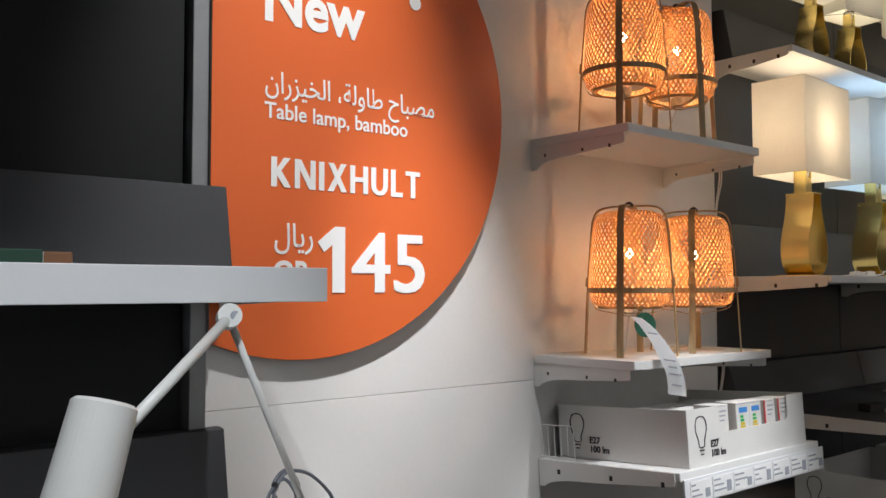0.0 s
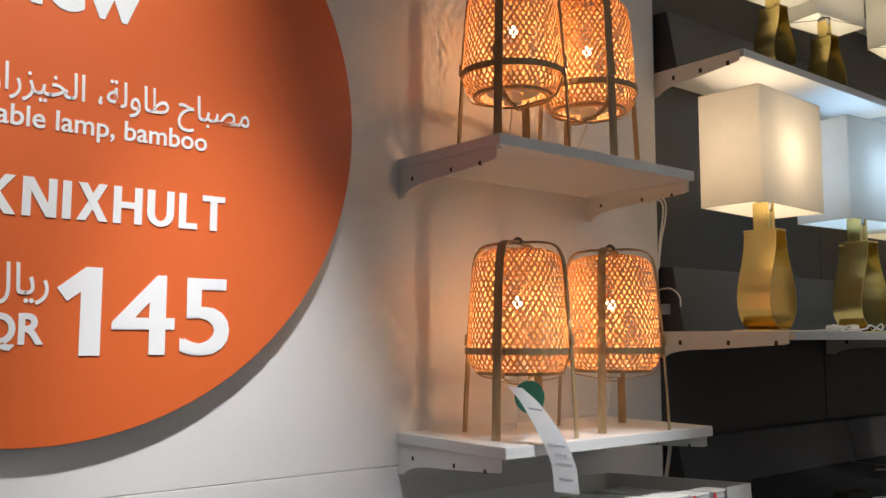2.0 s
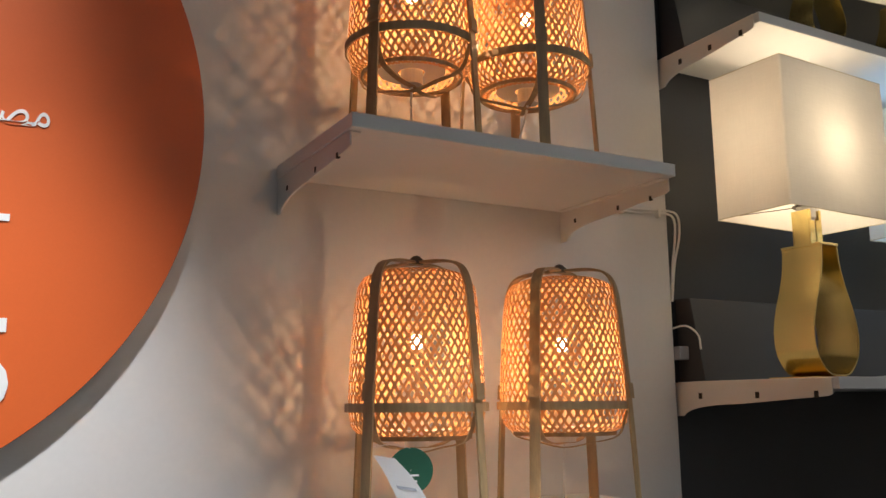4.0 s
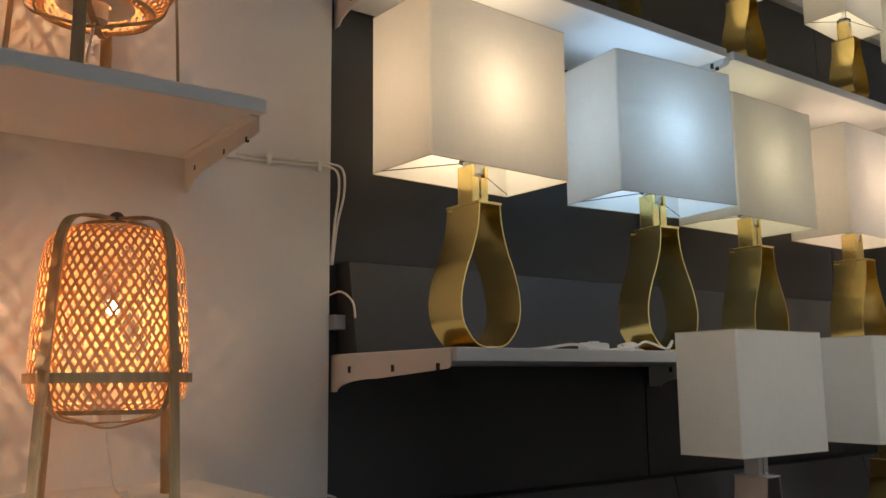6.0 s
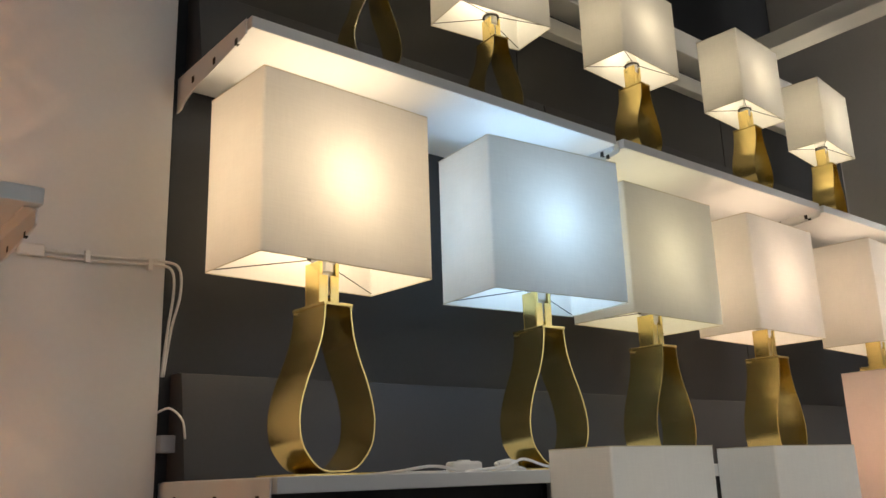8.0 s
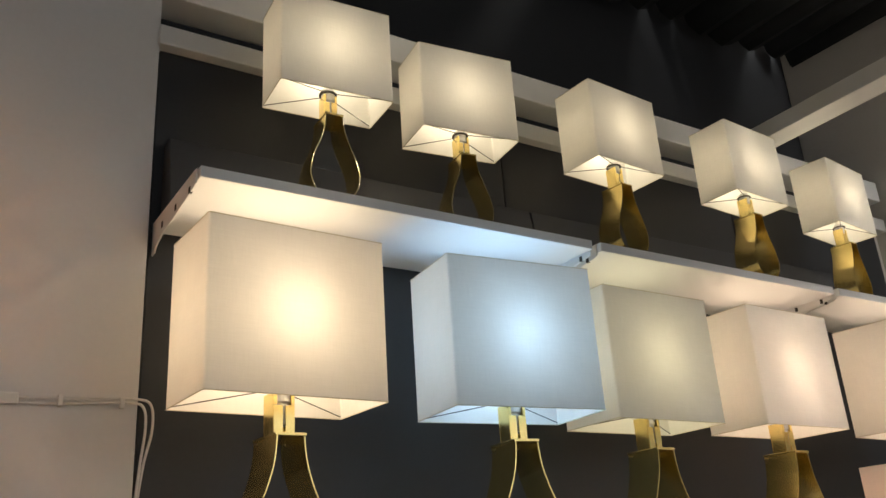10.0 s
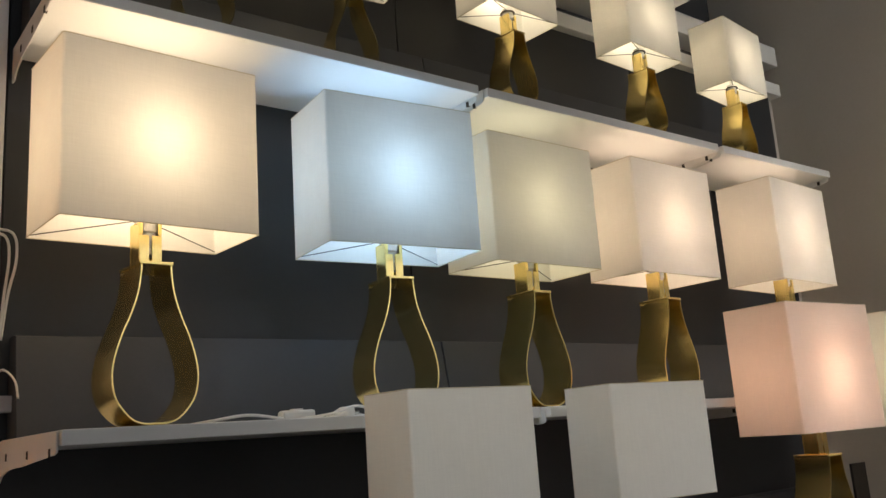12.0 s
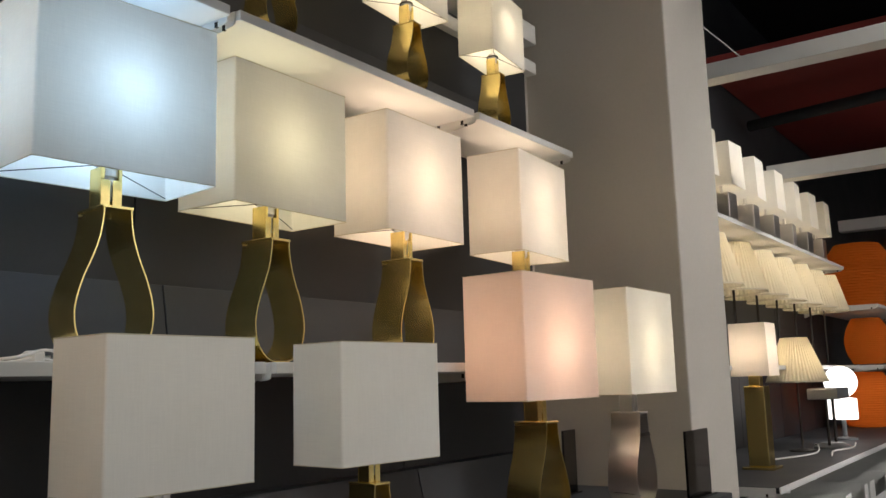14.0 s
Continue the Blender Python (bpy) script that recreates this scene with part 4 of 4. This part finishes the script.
# ---- neighbouring bay: desk lamp and small things ----
desk = empty("desk_lamp", pose(-1.632, -0.451, 1.0), "white jointed desk lamp with a cylinder head", "desk lamp")
J, A, H0, H1 = Vector((-0.233, -0.119, 0.408)), Vector((0.0, 0.0, 0.012)), Vector((-0.465, -0.293, 0.326)), Vector((-0.518, -0.315, 0.153))
part("foot", lathe([(0.001, 0), (0.05, 0), (0.05, 0.008), (0.046, 0.012), (0.001, 0.012)], 32), LAMPWHITE, desk, smooth=False)
part("lower_arm", rod(A, J, 0.0055), LAMPWHITE, desk, smooth=True)
E0 = Vector((-0.437, -0.285, 0.296))
part("upper_arm", rod(J, E0, 0.0075), LAMPWHITE, desk, smooth=True)
jt = part("joint", rod(J + Vector((-0.004, -0.012, 0.004)), J + Vector((0.004, 0.012, -0.002)), 0.017, seg=24), LAMPWHITE, desk)
part("screw", rod(J + Vector((0.003, -0.0145, 0.003)), J + Vector((0.003, -0.012, 0.003)), 0.007, seg=16), TAGGREY, jt)
axis = (H1 - H0)
head_b = lathe([(0.001, 0.0), (0.031, 0.0), (0.0355, 0.004), (0.0375, 0.10), (0.0395, axis.length), (0.0365, axis.length), (0.032, 0.01), (0.001, 0.008)], 40)
head_b.transform(Matrix.Translation(H0) @ axis.to_track_quat("Z", "Y").to_matrix().to_4x4())
part("head", head_b, LAMPWHITE, desk, "white metal cylinder shade", smooth=False)
cable("cable", "coiled dark grey cord beside the desk lamp", [
    [(-1.70, -0.45, 1.085), (-1.72, -0.44, 1.125), (-1.69, -0.43, 1.150), (-1.665, -0.43, 1.12), (-1.69, -0.44, 1.085), (-1.725, -0.45, 1.10), (-1.70, -0.44, 1.145), (-1.65, -0.43, 1.14), (-1.60, -0.42, 1.10), (-1.57, -0.40, 1.06)],
    [(-1.71, -0.46, 1.08), (-1.735, -0.45, 1.11), (-1.70, -0.44, 1.138), (-1.675, -0.44, 1.105), (-1.70, -0.46, 1.08)]], 0.003, GREYCABLE)
bk = empty("book", pose(-2.16, -0.36, 1.482), "green bound book lying flat on the white shelf", "book")
part("cover", box(-0.12, 0.085, -0.07, 0.09, 0.0, 0.022, 0.002), GREEN, bk)
part("pages", box(-0.115, 0.0865, -0.066, 0.086, 0.003, 0.019, 0.0005), CARD, bk)
wb = empty("wooden_block", pose(-2.052, -0.385, 1.482), "small brown wooden block beside the book", "block")
part("body", box(-0.02, 0.022, -0.03, 0.03, 0, 0.020, 0.003), BROWN, wb)
ph = empty("tablet", pose(-1.95, -0.33, 1.482), "thin dark flat tablet lying on the shelf", "tablet")
part("body", box(-0.06, 0.06, -0.05, 0.05, 0, 0.007, 0.002), HOLE, ph)


# ---- far bay beyond the column ----
side_plate_shelf("bay_shelf", 3.33, 6.85, DY - 0.002, -0.40, 2.208, "long white far shelf with a row of small shaded lamps")
side_plate_shelf("bay_shelf", 3.33, 6.85, DY - 0.002, -0.44, 1.482, "long white far shelf with pleated lamps")
deep_far = side_plate_shelf("bay_shelf", 3.33, 8.6, DY - 0.002, -0.756, 1.022, "deep dark far shelf with white front edge, carrying lamps", mat=DARKCOVER)
part("front_edge", box(-2.635, 2.635, -0.6745, -0.6695, -0.024, 0.0008, 0.0012), SHELF, deep_far, "white front edge strip")
side_plate_shelf("bay_shelf", 3.33, 8.6, DY - 0.002, -0.76, 0.66, "deep white far shelf with cartons")
side_plate_shelf("bay_shelf", 6.87, 8.6, DY - 0.002, -0.60, 1.92, "white far shelf with an orange paper lamp")
side_plate_shelf("bay_shelf", 6.87, 8.6, DY - 0.002, -0.60, 1.482, "white far shelf with a red-orange paper lamp")


def square_shade(parent, w, h, z0, mat, taper=1.0):
    b = bmesh.new()
    lo = [b.verts.new((sx * w / 2, sy * w / 2, z0)) for sx, sy in ((-1, -1), (1, -1), (1, 1), (-1, 1))]
    hi = [b.verts.new((sx * w / 2 * taper, sy * w / 2 * taper, z0 + h)) for sx, sy in ((-1, -1), (1, -1), (1, 1), (-1, 1))]
    for i in range(4):
        b.faces.new((lo[i], lo[(i + 1) % 4], hi[(i + 1) % 4], hi[i]))
    return part("shade", b, mat, parent, "translucent square cloth shade, glowing")


def block_lamp():
    la = empty("table_lamp", pose(0, 0, 0), "small lamp with a smoked block base and lit cream shade", "table lamp", "small block lamps on the far shelf")
    part("base", box(-0.062, 0.062, -0.062, 0.062, 0.012, 0.195, 0.003), CHROME, la)
    part("plinth", box(-0.066, 0.066, -0.066, 0.066, 0, 0.012, 0.002), HOLE, la)
    part("stem", rod((0, 0, 0.195), (0, 0, 0.26), 0.009), CHROME, la)
    square_shade(la, 0.20, 0.24, 0.222, SHADE, 0.95)
    return la


bl = block_lamp()
for i in range(7):
    x = 4.12 + 0.43 * i
    if i == 0:
        bl.matrix_basis = pose(x, -0.25, 2.208)
    else:
        copy_thing(bl, pose(x, -0.25, 2.208, 0, 0, (-3, 2, 0, 4, -2, 1)[i - 1]))
    bulb_light((x, -0.25, 2.208 + 0.34), 0.36, (1.0, 0.82, 0.56))


def pleated_lamp(h, r0, r1, z0, label, group, stem_mat):
    la = empty("table_lamp", pose(0, 0, 0), label, "table lamp", group)
    part("foot", lathe([(0.001, 0), (0.07, 0), (0.07, 0.008), (0.02, 0.016), (0.001, 0.018)], 28), stem_mat, la)
    part("stem", rod((0, 0, 0.016), (0, 0, z0 + 0.05), 0.0065), stem_mat, la)
    b = bmesh.new()
    k = 96
    lo, hi = [], []
    for i in range(k):
        a, f = 2 * math.pi * i / k, 1 + 0.018 * (-1) ** i
        lo.append(b.verts.new((r0 * f * math.cos(a), r0 * f * math.sin(a), z0)))
        hi.append(b.verts.new((r1 * f * math.cos(a), r1 * f * math.sin(a), z0 + h)))
    for i in range(k):
        b.faces.new((lo[i], lo[(i + 1) % k], hi[(i + 1) % k], hi[i]))
    sh = part("shade", b, CREAM, la, "pleated cream cone shade, glowing")
    part("rim", lathe([(r0, z0 - 0.002), (r0 + 0.003, z0 - 0.002), (r0 + 0.003, z0 + 0.006), (r0, z0 + 0.006)], 40, None, True), HEM, sh)
    return la


pl = pleated_lamp(0.26, 0.172, 0.10, 0.39, "slim dark lamp with a lit pleated cream shade", "pleated lamps on the far shelf", HOLE)
for i in range(7):
    x = 4.15 + 0.42 * i
    if i == 0:
        pl.matrix_basis = pose(x, -0.27, 1.482)
    else:
        copy_thing(pl, pose(x, -0.27, 1.482))
    bulb_light((x, -0.27, 1.482 + 0.52), 0.55, WARM)
gp = empty("table_lamp", pose(3.985, -0.515, 1.022), "tall square gilt lamp with a lit pink-white shade", "table lamp")
part("plinth", box(-0.07, 0.07, -0.07, 0.07, 0, 0.012, 0.002), GOLD, gp)
part("base", box(-0.045, 0.045, -0.045, 0.045, 0.012, 0.365, 0.003), GOLD, gp)
part("neck", box(-0.025, 0.025, -0.025, 0.025, 0.365, 0.43, 0.002), GOLD, gp)
square_shade(gp, 0.17, 0.237, 0.41, SHADE, 0.96)
bulb_light((3.985, -0.515, 1.022 + 0.53), 0.8, PEACH)
yl = pleated_lamp(0.24, 0.16, 0.07, 0.37, "table lamp with a wide lit yellow-cream cone shade", "", WIRE)
yl.matrix_basis = pose(4.95, -0.46, 1.022)
bulb_light((4.95, -0.46, 1.022 + 0.47), 0.7, WARM)
fl = empty("desk_lamp", pose(5.2, -0.56, 1.022), "dark metal lamp with a flat drum head", "desk lamp")
part("foot", lathe([(0.001, 0), (0.10, 0), (0.10, 0.01), (0.06, 0.03), (0.001, 0.032)], 32), GREY, fl)
part("stem", rod((-0.08, 0, 0.02), (-0.08, 0, 0.30), 0.008), WIRE, fl)
part("stem", rod((0.09, 0, 0.02), (0.09, 0, 0.27), 0.008), WIRE, fl)
part("head", box(-0.15, 0.15, -0.08, 0.08, 0.27, 0.33, 0.006), GREY, fl)
gl = empty("globe_lamp", pose(5.85, -0.5, 1.022), "white glowing glass globe lamp on a bright cylinder", "table lamp")
part("stand", lathe([(0.001, 0.0), (0.07, 0.0), (0.07, 0.012), (0.014, 0.02), (0.014, 0.125), (0.001, 0.126)], 28), GREY, gl, "grey metal stand")
part("body", lathe([(0.001, 0.126), (0.085, 0.126), (0.085, 0.25), (0.03, 0.26), (0.001, 0.262)], 32), glow("lit_opal_glass", (1.0, 0.95, 0.9), 1.6), gl, smooth=False)
part("globe", lathe([(0.098 * math.sin(a), 0.355 - 0.098 * math.cos(a)) for a in np.linspace(0.02, math.pi - 0.02, 20)], 32), glow("lit_opal_globe", (1.0, 0.95, 0.9), 2.2), gl, smooth=True)


def paper_lamp(x, y, z, r, h, power, label):
    la = empty("paper_lamp", pose(x, y, z), label, "paper lamp", "orange paper lamps on far shelves")
    prof = []
    for i in range(49):
        t = i / 48
        prof.append((r * (0.42 + 0.58 * math.sin(math.pi * (0.12 + 0.80 * t)) ** 0.8) * (1 + 0.012 * (-1) ** i), 0.012 + h * t))
    hoops = lathe(prof, 48)
    part("shade", hoops, PAPER, la, "ribbed orange paper shade, glowing")
    part("bulb", lathe([(0.013 * math.sin(a), h * 0.42 - 0.016 * math.cos(a)) for a in np.linspace(0.05, math.pi - 0.05, 9)], 14), BULB, la, "small glowing clear bulb", smooth=True)
    part("foot", lathe([(0.001, 0), (r * 0.4, 0), (r * 0.4, 0.01), (0.001, 0.012)], 28), WIRE, la)
    bulb_light((x, y, z + h * 0.42 + 0.05), power, (1.0, 0.62, 0.30))
    return la


paper_lamp(7.40, -0.40, 1.92, 0.27, 0.50, 0.34, "large ribbed orange paper lamp, lit")
paper_lamp(7.50, -0.40, 1.482, 0.17, 0.36, 0.18, "red-orange ribbed paper lamp, lit")
paper_lamp(7.10, -0.42, 1.022, 0.20, 0.40, 0.55, "pale orange ribbed paper lamp, lit")
for i in range(6):
    carton(3.9 + 0.62 * i, -0.74, 0.661, 0.56, 0.40, 0.19, "open white carton under the far shelf", (), True)
cable("cable", "white cords on the far deep shelf", [[(4.5, -0.70, 1.043), (4.75, -0.66, 1.044), (5.0, -0.70, 1.043), (5.3, -0.66, 1.044)], [(4.2, -0.5, 1.043), (4.6, -0.6, 1.043), (4.9, -0.55, 1.06), (5.05, -0.5, 1.05)]], 0.004)
cable("cable", "thin steel suspension wire of the ceiling grid", [[(4.06, -0.06, 3.51), (4.06, -0.30, 3.25), (4.06, -0.545, 2.966)]], 0.0035, STEEL)
for x, z in ((5.4, 3.28), (7.2, 3.25)):
    setting("ceiling_pipe", rod((x, -5.8, z), (x + 1.1, 0.1, z + 0.02), 0.042, seg=18), BLACK, "black round duct hanging under the red ceiling", "duct")
cable("cable", "white cord lying along the front of the shelf", [[(0.33, -0.36, 1.486), (0.37, -0.43, 1.492), (0.43, -0.44, 1.499), (0.49, -0.42, 1.494), (0.52, -0.39, 1.492)], [(0.55, -0.38, 1.490), (0.60, -0.43, 1.497), (0.65, -0.42, 1.508), (0.70, -0.43, 1.495), (0.74, -0.41, 1.512), (0.76, -0.37, 1.486)]], 0.0024)
